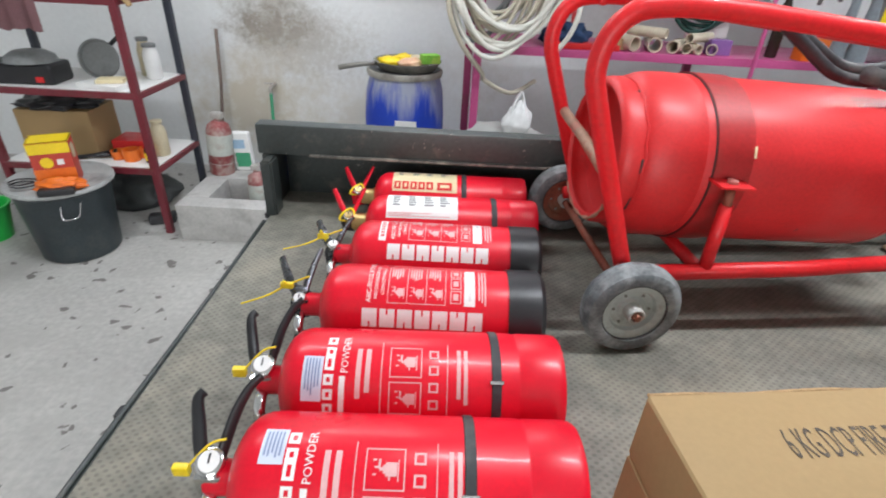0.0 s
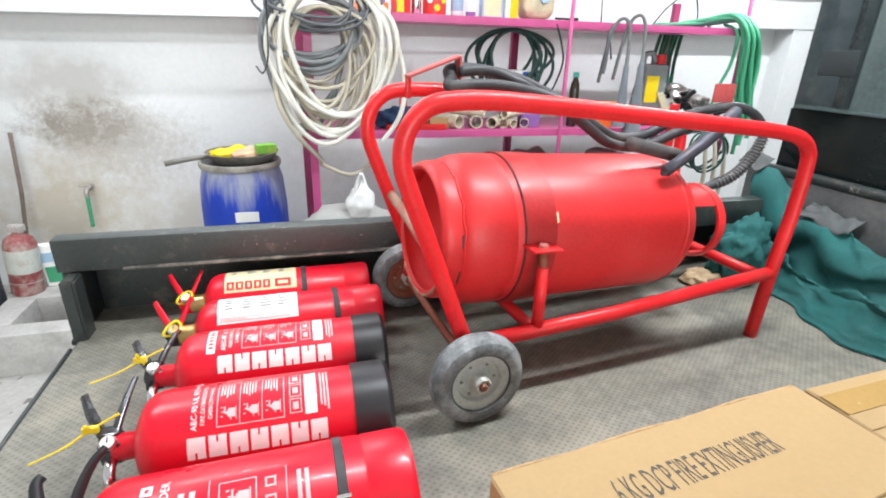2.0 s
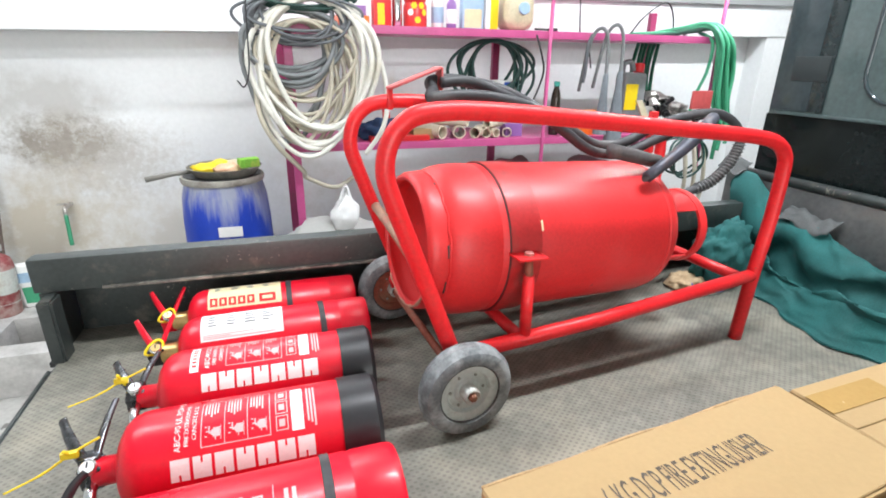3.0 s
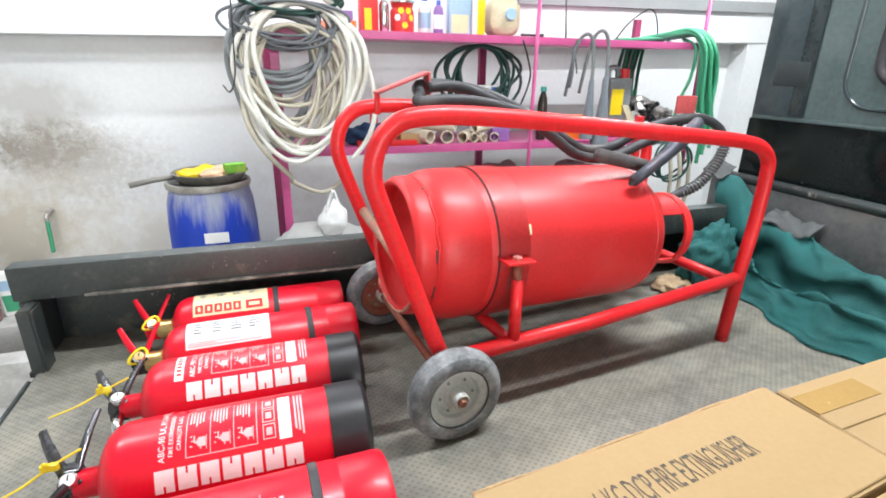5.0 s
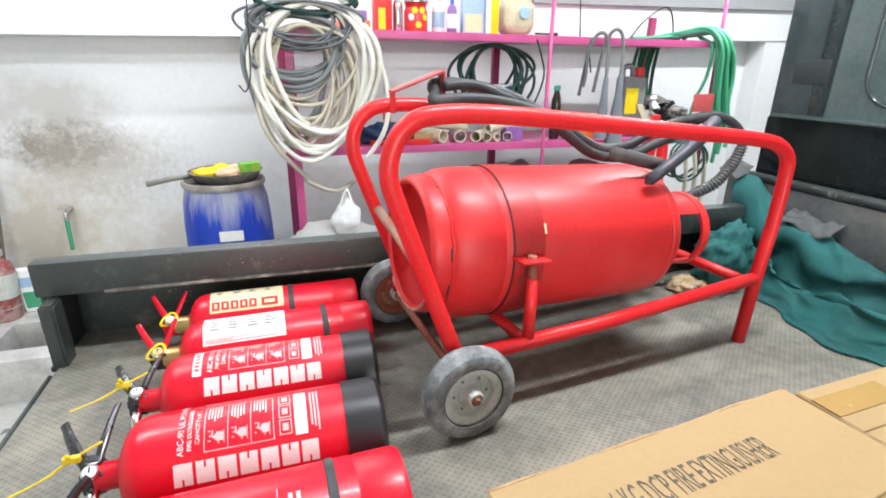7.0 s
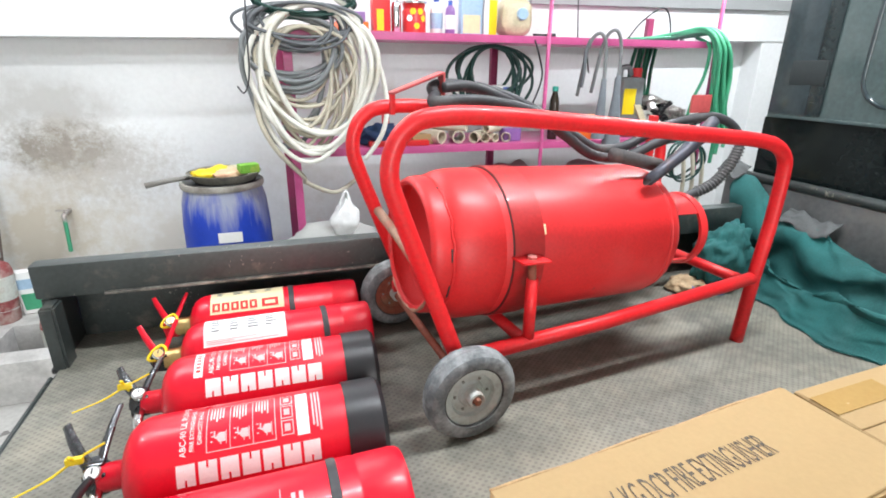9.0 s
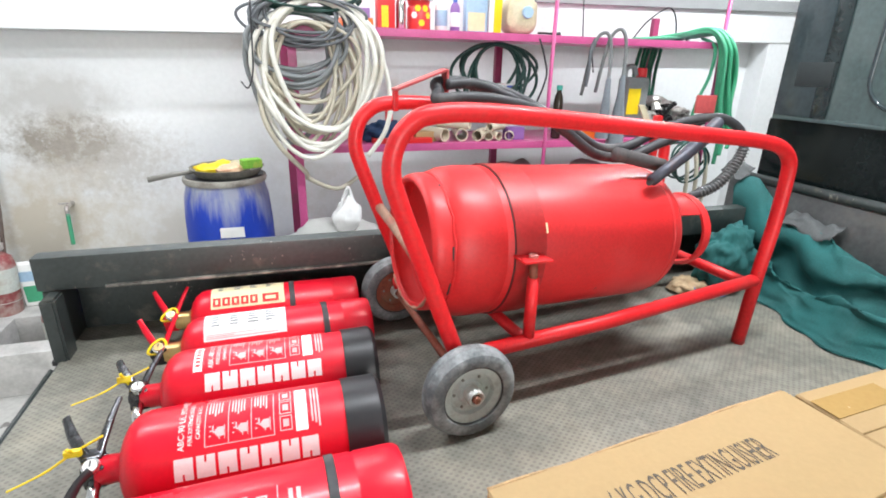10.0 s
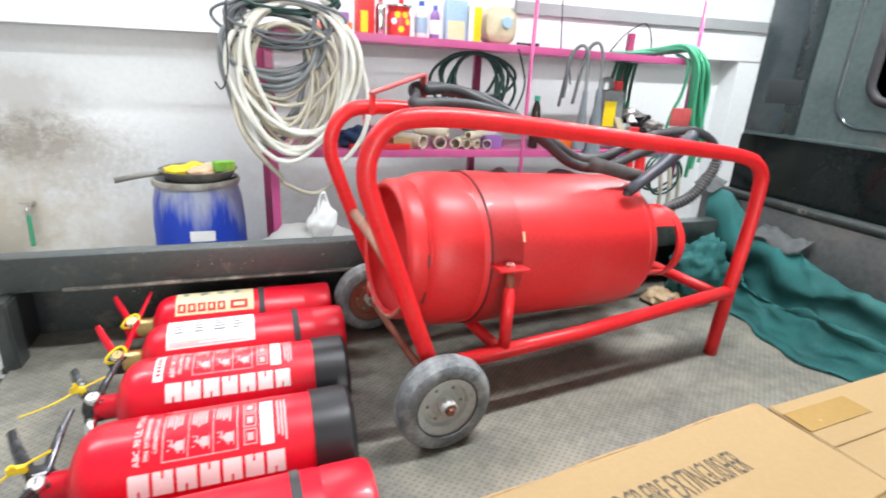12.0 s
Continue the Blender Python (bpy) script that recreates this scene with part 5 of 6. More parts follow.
bottle("purple_bottle", pose(1.625, 4.37, US), 0.028, 0.18, PURPLE, BLUE_INK, "small purple bottle on the upper shelf", "bottle", wrapper=WHITE_PAPER)
packet("pale_box", pose(1.76, 4.4, US, 0, 0, -4), 0.13, 0.07, 0.22, PALE_BLUE, "pale blue and cream cardboard box on the upper shelf", "box", ((CREAM_PAPER, 0.1, 0.9, 0.05, 0.5),))
packet("yellow_box", pose(1.87, 4.38, US, 0, 0, 5), 0.08, 0.06, 0.2, WHITE_PAPER, "white and yellow carton on the upper shelf", "box", ((YELLOW, 0.35, 0.98, 0.03, 0.97),))
can = thing("jerrycan", pose(2.04, 4.4, US), "cream plastic jerrycan with blue cap lying on the shelf", "jerrycan")
cb = bmesh.new()
bmesh.ops.create_icosphere(cb, subdivisions=4, radius=1)
for q in cb.verts:
    q.co = Vector([math.copysign(abs(c) ** 0.6, c) for c in q.co]) * (1 + 0.05 * noise.noise(q.co * 3))
    q.co = Vector((q.co.x * 0.1, q.co.y * 0.1, q.co.z * 0.105 + 0.105))
part("can_body", cb, CREAM_P, can)
part("can_cap", lathe([(0, 0), (0.034, 0), (0.034, 0.02), (0.03, 0.024), (0, 0.024)], 20), PALE_BLUE, can).matrix_basis = pose(0.01, -0.095, 0.12, 90)
single("chisel", sweep([Vector((0, 0, 0)), Vector((0.08, 0, 0)), Vector((0.15, 0, 0))], [0.006, 0.006, 0.012], 8), BLACK, pose(2.14, 4.32, US + 0.012), "black handled chisel lying on the upper shelf", "chisel")
LS = 1.181
gl = bmesh.new()
bmesh.ops.create_icosphere(gl, subdivisions=4, radius=1)
for q in gl.verts:
    q.co *= 1 + 0.45 * noise.noise(q.co * 2) + 0.2 * noise.noise(q.co * 5)
    q.co = Vector((q.co.x * 0.13, q.co.y * 0.09, max(0.0, q.co.z * 0.07 + 0.05)))
single("cloth", gl, mat("dark_blue_cloth", (0.015, 0.04, 0.1), 0.85, 0, 0.3, 14, 160, 0.3), pose(1.2, 4.42, LS), "crumpled dark blue cloth on the lower shelf", "cloth")
packet("tool_tray", pose(1.3, 4.36, LS, 0, 0, 0), 0.36, 0.12, 0.03, RED_INK, "flat red tool tray on the lower shelf", "tray")
packet("wood_block", pose(1.45, 4.4, LS, 0, 0, 8), 0.14, 0.1, 0.06, CARD, "light wooden block on the lower shelf", "block")
single("scraper", box_bm(0.05, 0.008, 0.2, 0, 0, 0.1, 0.003), RED_OLD, pose(1.28, 4.6, LS, -12, 0, 4), "red painted tool standing on the lower shelf", "tool")
PVC = mat("cream_plastic_pipe", (0.6, 0.53, 0.4), 0.4, 0, 0.12, 12, 90, 0.05, (0.3, 0.26, 0.2), 0.3, 10)


def pipe_offcut(m, r, length):
    bm = lathe([(r, 0), (r, length), (r * 0.82, length), (r * 0.82, 0.0), (r, 0)], 20, "Y")
    single("pipe_offcut", bm, PVC, m, "cream plastic pipe offcut lying on the lower shelf", "pipe", "pipe offcuts on the shelf")


for x, z, r, length, a in ((1.57, 0.042, 0.042, 0.2, 30), (1.68, 0.04, 0.04, 0.25, -12), (1.78, 0.035, 0.035, 0.2, -40), (1.86, 0.03, 0.03, 0.22, -10), (1.93, 0.028, 0.028, 0.2, 20), (1.73, 0.1, 0.028, 0.22, 50), (1.86, 0.085, 0.026, 0.2, -55), (2.0, 0.03, 0.03, 0.18, -25)):
    pipe_offcut(pose(x, 4.33, LS + z, 0, 0, a), r, length)
packet("lilac_box", pose(2.06, 4.4, LS, 0, 0, 3), 0.12, 0.08, 0.08, PURPLE, "small lilac box on the lower shelf", "box")
packet("lamp_box", pose(2.06, 4.6, LS + 0.0, 0, 0, 6), 0.2, 0.12, 0.34, WHITE_PAPER, "white lamp carton with blue band on the lower shelf", "box", ((BLUE_INK, 0.45, 0.9, 0.9, 0.97),))
bottle("glue_bottle", pose(2.37, 4.4, LS), 0.032, 0.34, DARK_GLASS, TEAL, "dark bottle with green cap on the lower shelf", "bottle", 0.03, 0.5)
packet("orange_tool", pose(2.58, 4.36, LS, 0, 0, 10), 0.2, 0.08, 0.16, ORANGE, "orange and grey tool on the lower shelf", "tool")
jc = thing("jerrycan", pose(2.95, 4.45, LS, 0, 0, -6), "grey plastic jerrycan with red cap and yellow label", "jerrycan")
part("can_body", box_bm(0.17, 0.14, 0.4, 0.02, 0, 0.2, 0.04, 4), GREY_CAN, jc)
part("can_handle", sweep(smooth_path([(-0.05, 0, 0.38), (-0.05, 0, 0.45), (0.0, 0, 0.465), (0.03, 0, 0.41)], 5), 0.018, 10), GREY_CAN, jc)
part("can_cap", lathe([(0, 0.39), (0.035, 0.39), (0.035, 0.45), (0.03, 0.46), (0, 0.46)], 20), RED_OLD, jc).location = (0.07, 0, 0)
part("can_label", box_bm(0.09, 0.002, 0.17, -0.005, -0.071, 0.24), YELLOW, jc, "yellow label", False)
fn = bmesh.new()
outline = ((0, 0), (0.05, 0.0), (0.17, -0.2), (0.13, -0.22))
front_v, rear_v = [[fn.verts.new((x, y, z)) for x, z in outline] for y in (-0.007, 0.007)]
fn.faces.new(front_v)
fn.faces.new(rear_v[::-1])
for k in range(4):
    fn.faces.new((front_v[k - 1], front_v[k], rear_v[k], rear_v[k - 1]))
bmesh.ops.recalc_face_normals(fn, faces=fn.faces[:])
single("saw", fn, CREAM_P, pose(2.95, 4.34, LS + 0.222), "cream plastic handle of a saw leaning on the shelf", "saw", smooth=False)
METAL = mat("dull_metal_parts", (0.5, 0.48, 0.45), 0.42, 0.45, 0.35, 20, 90, 0.15, (0.2, 0.12, 0.08), 0.4, 18)
for k in range(44):
    x, y = 3.04 + 0.44 * random.random(), 4.34 + 0.25 * random.random()
    r, h = 0.02 + 0.03 * random.random(), 0.035 + 0.07 * random.random()
    bm = lathe([(0, 0), (r, 0), (r, h * 0.3), (r * 0.6, h * 0.35), (r * 0.6, h * 0.8), (r * 0.8, h * 0.82), (r * 0.8, h), (r * 0.4, h), (r * 0.4, h * 0.5), (0, h * 0.5)], 8 if k % 2 else 14)
    bmesh.ops.rotate(bm, verts=bm.verts[:], cent=(0, 0, 0), matrix=Euler((random.uniform(0, 3), random.uniform(0, 3), 0)).to_matrix())
    low = min(q.co.z for q in bm.verts)
    single("valve_part", bm, METAL if k % 3 else BLACK, pose(x, y, LS - low + 0.05 * (k % 4)), "loose metal valve part in a heap on the shelf", "valve part", "valve parts heaped on the shelf")
dish = lathe([(0.0, 0.02), (0.06, 0.02), (0.1, 0.0), (0.105, 0.003), (0.06, 0.03), (0, 0.03)], 28)
single("metal_lid", dish, METAL, pose(3.2, 4.5, LS + 0.235, 8, -6, 0), "round dull metal lid on a heap of parts", "lid")
packet("parts_bin", pose(3.26, 4.48, LS, 0, 0, 2), 0.36, 0.3, 0.05, GREY_CAN, "low grey tray under loose metal parts", "tray")


# ---- coils of hose ----
def coil_of(name, cx, cy, cz, rx, rz, loops, r, material, jitter, thick, seed, label):
    """Several slack loops of one hose, each a little off the last; they hang from the top."""
    rnd = random.Random(seed)
    ob = thing(name, pose(cx, cy, cz), label, "hose", "hose coils on the shelf")
    n = 22
    for k in range(loops):
        a, b = rx * (1 + jitter * rnd.uniform(-1, 1)), rz * (1 + jitter * rnd.uniform(-1, 1))
        ox, oy, lean = jitter * rx * 0.5 * rnd.uniform(-1, 1), rnd.uniform(-thick, thick), rnd.uniform(-0.1, 0.1)
        pts = []
        for i in range(n):
            t = 2 * math.pi * i / n
            sag = 1 + 0.12 * math.cos(t) + 0.05 * math.sin(3 * t + seed + k)
            pts.append((ox + a * math.sin(t) * sag + lean * b * (math.cos(t) - 1), oy + 0.02 * math.sin(2 * t + k), rz + b * (math.cos(t) - 1)))
        part("hose_loop", sweep(smooth_path(pts, 2, True), r, 8, True), material, ob)
    return ob


MID_GREY_HOSE = mat("mid_grey_hose", (0.2, 0.215, 0.22), 0.5, 0, 0.2, 10, 120, 0.08)
coils = (("hose_coil", 0.82, 4.13, 1.56, 0.28, 0.355, 6, 0.0135, WHITE_HOSE, 0.13, 0.03, 3, "thick white plastic hose coiled over the shelf corner"),
         ("hose_coil", 0.77, 4.19, 1.57, 0.2, 0.245, 13, 0.0105, CREAM_HOSE, 0.28, 0.055, 8, "dirty cream braided hose coiled over the shelf corner"),
         ("hose_coil", 0.72, 4.2, 1.7, 0.2, 0.16, 6, 0.0125, MID_GREY_HOSE, 0.22, 0.05, 17, "grey hose coil between paler hoses"),
         ("hose_coil", 0.69, 4.21, 1.58, 0.19, 0.34, 2, 0.014, MID_GREY_HOSE, 0.1, 0.05, 5, "dark grey hose coiled over the shelf corner"),
         ("hose_coil", 0.76, 4.16, 1.82, 0.235, 0.1, 10, 0.008, GREY_HOSE, 0.25, 0.05, 12, "grey hose wound on top of other coils"),
         ("hose_coil", 0.79, 4.15, 1.92, 0.225, 0.06, 7, 0.007, DARK_GREEN_HOSE, 0.15, 0.05, 13, "dark green cable wound on top of other coils"),
         ("hose_coil", 1.96, 4.5, 1.57, 0.22, 0.19, 9, 0.0105, DARK_GREEN_HOSE, 0.28, 0.04, 21, "dark green hose coil hanging from the shelf"),
         ("hose_coil", 3.32, 4.2, 1.0, 0.15, 0.16, 4, 0.008, DARK_GREEN_HOSE, 0.25, 0.04, 31, "dark green hose coil hanging under the shelf"))
for row in coils:
    coil_of(*row)
single("hose_end", sweep(smooth_path([(0.9, 4.16, 1.98), (1.05, 4.15, 1.86), (1.15, 4.14, 1.65), (1.19, 4.13, 1.45), (1.16, 4.13, 1.28), (1.06, 4.14, 1.14)], 7), 0.0135, 10), WHITE_HOSE, pose(0, 0, 0), "loose end of a white hose hanging past the shelf", "hose", "hose coils on the shelf")
single("hose_end", sweep(smooth_path([(0.52, 4.14, 1.5), (0.53, 4.12, 1.35), (0.6, 4.13, 1.2), (0.72, 4.2, 1.05), (0.74, 4.25, 1.0), (0.9, 4.28, 0.93), (1.05, 4.4, 0.98)], 7), 0.013, 10), CREAM_HOSE, pose(0, 0, 0), "loose cream hose end below the shelf corner", "hose", "hose coils on the shelf")
single("cable_end", sweep(smooth_path([(0.52, 4.1, 1.98), (0.51, 4.09, 1.75), (0.5, 4.09, 1.58), (0.47, 4.09, 1.5), (0.44, 4.1, 1.53)], 6), 0.004, 6), BLACK, pose(0, 0, 0), "thin black cable hanging from the coils", "cable")
single("cable_end", sweep(smooth_path([(2.13, 4.268, 1.79), (2.17, 4.262, 1.68), (2.19, 4.26, 1.58), (2.15, 4.26, 1.45), (2.1, 4.262, 1.36)], 6), 0.006, 8), BLACK, pose(0, 0, 0), "black cable end hanging from the shelf", "cable")
strand_rnd = random.Random(11)
for k in range(13):
    u = strand_rnd.uniform(-1, 1)
    lay = 0.022 * (k % 4)
    low = 1.0 + 0.3 * strand_rnd.random()
    pts = [(2.98 + 0.04 * k, 4.55 + 0.02 * (k % 3), 1.825), (3.3 + 0.03 * u, 4.4, 1.845 + 0.3 * lay), (3.42 + 0.05 * u, 4.27, 1.862 + 0.4 * lay), (3.47 + 0.06 * u, 4.235 - lay, 1.78),
           (3.5 + 0.075 * u + 0.015 * strand_rnd.uniform(-1, 1), 4.225 - lay, 1.6), (3.53 + 0.05 * u + 0.03 * strand_rnd.uniform(-1, 1), 4.22 - lay, 1.4), (3.58 + 0.05 * u, 4.22 - lay, 1.22), (3.57 + 0.035 * u, 4.215 - lay, low)]
    single("hose_strand", sweep(smooth_path(pts, 6), 0.0135, 8), GREEN_HOSE, pose(0, 0, 0), "bright green hose strand draped over the shelf end", "hose", "green hose draped over the shelf end")
single("hose_strand", sweep(smooth_path([(3.4, 4.36, 1.84), (3.42, 4.25, 1.78), (3.41, 4.24, 1.6), (3.36, 4.25, 1.45), (3.34, 4.26, 1.3), (3.36, 4.27, 1.22)], 6), 0.011, 8), GREEN_HOSE, pose(0, 0, 0), "single green hose loop beside the bundle", "hose", "green hose draped over the shelf end")
MID_GREEN = mat("mid_green_hose", (0.03, 0.2, 0.11), 0.45, 0, 0.15, 10, 90, 0.04)
for k in range(6):
    x = 3.12 + 0.034 * k
    single("hose_strand", sweep(smooth_path([(x, 4.62, 1.775), (x + 0.012 * (k % 2), 4.66, 1.6), (x + 0.02, 4.65 + 0.01 * (k % 3), 1.4), (x - 0.01 * (k % 2), 4.66, 1.2)], 6), 0.013, 8), MID_GREEN, pose(0, 0, 0), "dull green hose strand hanging behind the jerrycan", "hose", "green hose behind the jerrycan")
single("cable_end", sweep(smooth_path([(2.9, 4.42, 1.83), (3.0, 4.44, 1.93), (3.15, 4.46, 2.02), (3.22, 4.46, 2.0), (3.25, 4.45, 1.9), (3.24, 4.44, 1.83)], 6), 0.005, 6), BLACK, pose(0, 0, 0), "thin black cable looped over the upper shelf", "cable")
single("cable_end", sweep(smooth_path([(2.52, 4.5, 2.3), (2.51, 4.46, 2.1), (2.5, 4.4, 1.82)], 6), 0.0045, 6), BLACK, pose(0, 0, 0), "thin black cable hanging down to the upper shelf", "cable")
for k in range(3):
    x = 3.3 + 0.08 * k
    single("grey_strand", sweep(smooth_path([(x, 4.2, 1.1), (x + 0.02, 4.18, 0.95), (x + 0.05, 4.2, 0.78), (x + 0.03, 4.2, 0.66)], 6), 0.014, 8), CREAM_HOSE, pose(0, 0, 0), "short grey hose end hanging under the shelf", "hose", "hose ends under the shelf")


def horn(x, y, top, length, r):
    ob = thing("discharge_horn", pose(x, y, 0), "grey plastic discharge horn hanging by its hose", "discharge horn", "horns hanging on the shelf")
    part("horn_hose", sweep(smooth_path([(-0.1, 0.12, top - 0.35), (-0.09, 0.05, top - 0.05), (-0.05, 0, top + 0.02), (0.0, 0, top - 0.06), (0.01, 0, top - 0.28)], 6), 0.011, 8), GREY_CAN, ob)
    part("horn", lathe([(0.012, top - 0.24), (0.016, top - 0.25), (0.02, top - 0.33), (r, top - 0.28 - length), (r * 0.92, top - 0.28 - length), (0.014, top - 0.33), (0.008, top - 0.24), (0.012, top - 0.24)], 24), mat("dusty_grey_plastic", (0.17, 0.19, 0.21), 0.55, 0, 0.15, 10, 90, 0.08), ob).location = (0.01, 0, 0)


horn(2.585, 4.2, 1.815, 0.33, 0.045)
horn(2.675, 4.18, 1.835, 0.4, 0.06)
single("short_hose", sweep(smooth_path([(2.5, 4.25, 1.8), (2.47, 4.24, 1.73), (2.47, 4.24, 1.6), (2.46, 4.24, 1.52)], 6), 0.011, 8), GREY_HOSE, pose(0, 0, 0), "short grey hose hooked on the shelf edge", "hose")
single("wire", sweep(smooth_path([(2.45, 5.1, 2.4), (2.55, 5.09, 2.0), (2.72, 5.09, 2.12), (2.85, 5.09, 2.16), (2.95, 5.09, 2.0), (2.96, 4.95, 1.6)], 6), 0.006, 6), BLACK, pose(0, 0, 0), "thin black cable looped on the wall", "cable")

def dusty_drips(m):
    """White dust and runs that hang down from the rim of the drum."""
    n, l = m.node_tree.nodes, m.node_tree.links
    b = n["Principled BSDF"]
    tc = n.new("ShaderNodeTexCoord")
    mp = n.new("ShaderNodeMapping")
    mp.inputs["Scale"].default_value = (13, 13, 1.1)
    l.new(tc.outputs["Object"], mp.inputs["Vector"])
    nz = n.new("ShaderNodeTexNoise")
    nz.inputs["Scale"].default_value, nz.inputs["Detail"].default_value, nz.inputs["Roughness"].default_value = 1.0, 6, 0.6
    l.new(mp.outputs[0], nz.inputs["Vector"])
    sep = n.new("ShaderNodeSeparateXYZ")
    l.new(tc.outputs["Object"], sep.inputs[0])
    hgt = n.new("ShaderNodeMapRange")
    hgt.inputs[1].default_value, hgt.inputs[2].default_value, hgt.inputs[3].default_value, hgt.inputs[4].default_value = 0.55, 0.95, -0.24, 0.26
    l.new(sep.outputs[2], hgt.inputs[0])
    ad = n.new("ShaderNodeMath")
    ad.operation = "ADD"
    l.new(nz.outputs[0], ad.inputs[0])
    l.new(hgt.outputs[0], ad.inputs[1])
    r = n.new("ShaderNodeMapRange")
    r.inputs[1].default_value, r.inputs[2].default_value, r.inputs[4].default_value = 0.5, 0.75, 0.85
    l.new(ad.outputs[0], r.inputs[0])
    mx = n.new("ShaderNodeMix")
    mx.data_type = "RGBA"
    l.new(r.outputs[0], mx.inputs[0])
    l.new(b.inputs["Base Color"].links[0].from_socket, mx.inputs[6])
    mx.inputs[7].default_value = (0.4, 0.42, 0.46, 1)
    l.new(mx.outputs[2], b.inputs["Base Color"])


dusty_drips(BLUE_DRUM)
# ---- blue drum with a tray of things on it ----
drum = thing("plastic_drum", pose(0.262, 4.57, 0), "blue plastic drum smeared with white dust", "drum")
part("drum_body", lathe([(0, 0), (0.21, 0), (0.225, 0.02), (0.235, 0.1), (0.25, 0.3), (0.253, 0.55), (0.25, 0.72), (0.24, 0.86), (0.222, 0.93), (0.22, 0.96), (0, 0.96)], 48), BLUE_DRUM, drum)
part("clamp_ring", lathe([(0.214, 0.945), (0.232, 0.945), (0.237, 0.962), (0.232, 0.98), (0.214, 0.98)], 48), mat("dusty_clamp_ring", (0.34, 0.32, 0.28), 0.6, 0, 0.25, 14, 90, 0.1, (0.16, 0.14, 0.12), 0.4, 12), drum, "dusty pale clamp ring")
part("drum_lid", lathe([(0, 0.965), (0.2, 0.965), (0.218, 0.972), (0.218, 0.985), (0.2, 0.978), (0, 0.978)], 48), BLACK, drum)
part("paper_label", box_bm(0.13, 0.004, 0.06, 0.03, -0.256, 0.69, 0.001), WHITE_PAPER, drum, "white paper label", False)
PALE_WRAP = mat("pale_orange_film", (0.72, 0.42, 0.26), 0.35, 0, 0.25, 12, 90, 0.2, (0.75, 0.62, 0.4), 0.5, 14)
tray = thing("basin", pose(0.28, 4.56, 0.982), "shallow dusty grey basin on the drum lid", "basin")
part("basin_body", lathe([(0, 0), (0.17, 0), (0.205, 0.045), (0.21, 0.05), (0.203, 0.05), (0.168, 0.008), (0, 0.008)], 36), mat("dusty_basin", (0.2, 0.19, 0.16), 0.6, 0, 0.3, 14, 90, 0.15, (0.06, 0.06, 0.055), 0.45, 12), tray)
for k, (dx, dy, mtl, c) in enumerate(((-0.1, -0.05, YELLOW, "yellow"), (0.02, -0.07, PALE_WRAP, "pale orange"), (-0.03, 0.05, YELLOW, "yellow"), (0.07, 0.03, CREAM_P, "cream"))):
    bm = bmesh.new()
    bmesh.ops.create_icosphere(bm, subdivisions=3, radius=1)
    for q in bm.verts:
        q.co *= 1 + 0.4 * noise.noise(q.co * 2.5 + Vector((k, 0, 0)))
        q.co = Vector((q.co.x * 0.075, q.co.y * 0.06, max(0, q.co.z * 0.03 + 0.025)))
    single("plastic_wrapper", bm, mtl, pose(0.28 + dx, 4.56 + dy, 1.0), "crumpled %s plastic wrapper in the basin" % c, "wrapper")
LIME = mat("lime_sponge", (0.2, 0.48, 0.05), 0.8, 0, 0.25, 20, 120, 0.3, (0.5, 0.5, 0.1), 0.4, 16)
packet("sponge", pose(0.42, 4.5, 1.03, 0, 0, 20), 0.11, 0.075, 0.05, LIME, "green scouring sponge on the basin edge", "sponge")
single("stick_handle", sweep([Vector((0, 0, 0)), Vector((0.12, 0.02, 0.02)), Vector((0.26, 0.06, 0.03))], [0.016, 0.014, 0.012], 10), mat("grey_weathered_wood", (0.2, 0.19, 0.17), 0.7), pose(-0.13, 4.46, 0.985), "dark brush handle sticking out from the drum lid", "brush")
# sacks and a bag behind the truck
sk = bmesh.new()
bmesh.ops.create_icosphere(sk, subdivisions=4, radius=1)
for q in sk.verts:
    q.co = Vector([math.copysign(abs(c) ** 0.7, c) for c in q.co]) * (1 + 0.12 * noise.noise(q.co * 2.5) + 0.05 * noise.noise(q.co * 7))
    q.co = Vector((q.co.x * 0.3, q.co.y * 0.2, max(0, q.co.z * 0.41 + 0.4)))
single("sack", sk, mat("white_woven_sack", (0.42, 0.42, 0.4), 0.6, 0, 0.12, 8, 150, 0.15), pose(0.86, 4.02, 0), "pale woven sack standing behind the truck", "sack")


def tall_sack(m, sx, sy, h, material, label, seed):
    bm = bmesh.new()
    bmesh.ops.create_icosphere(bm, subdivisions=4, radius=1)
    for q in bm.verts:
        q.co = Vector([math.copysign(abs(c) ** 0.55, c) for c in q.co]) * (1 + 0.1 * noise.noise(q.co * 2.5 + Vector((seed, 0, 0))) + 0.04 * noise.noise(q.co * 7))
        q.co = Vector((q.co.x * sx, q.co.y * sy, max(0, (q.co.z + 1) * h / 2)))
    return single("sack", bm, material, m, label, "sack", "sacks under the shelf")


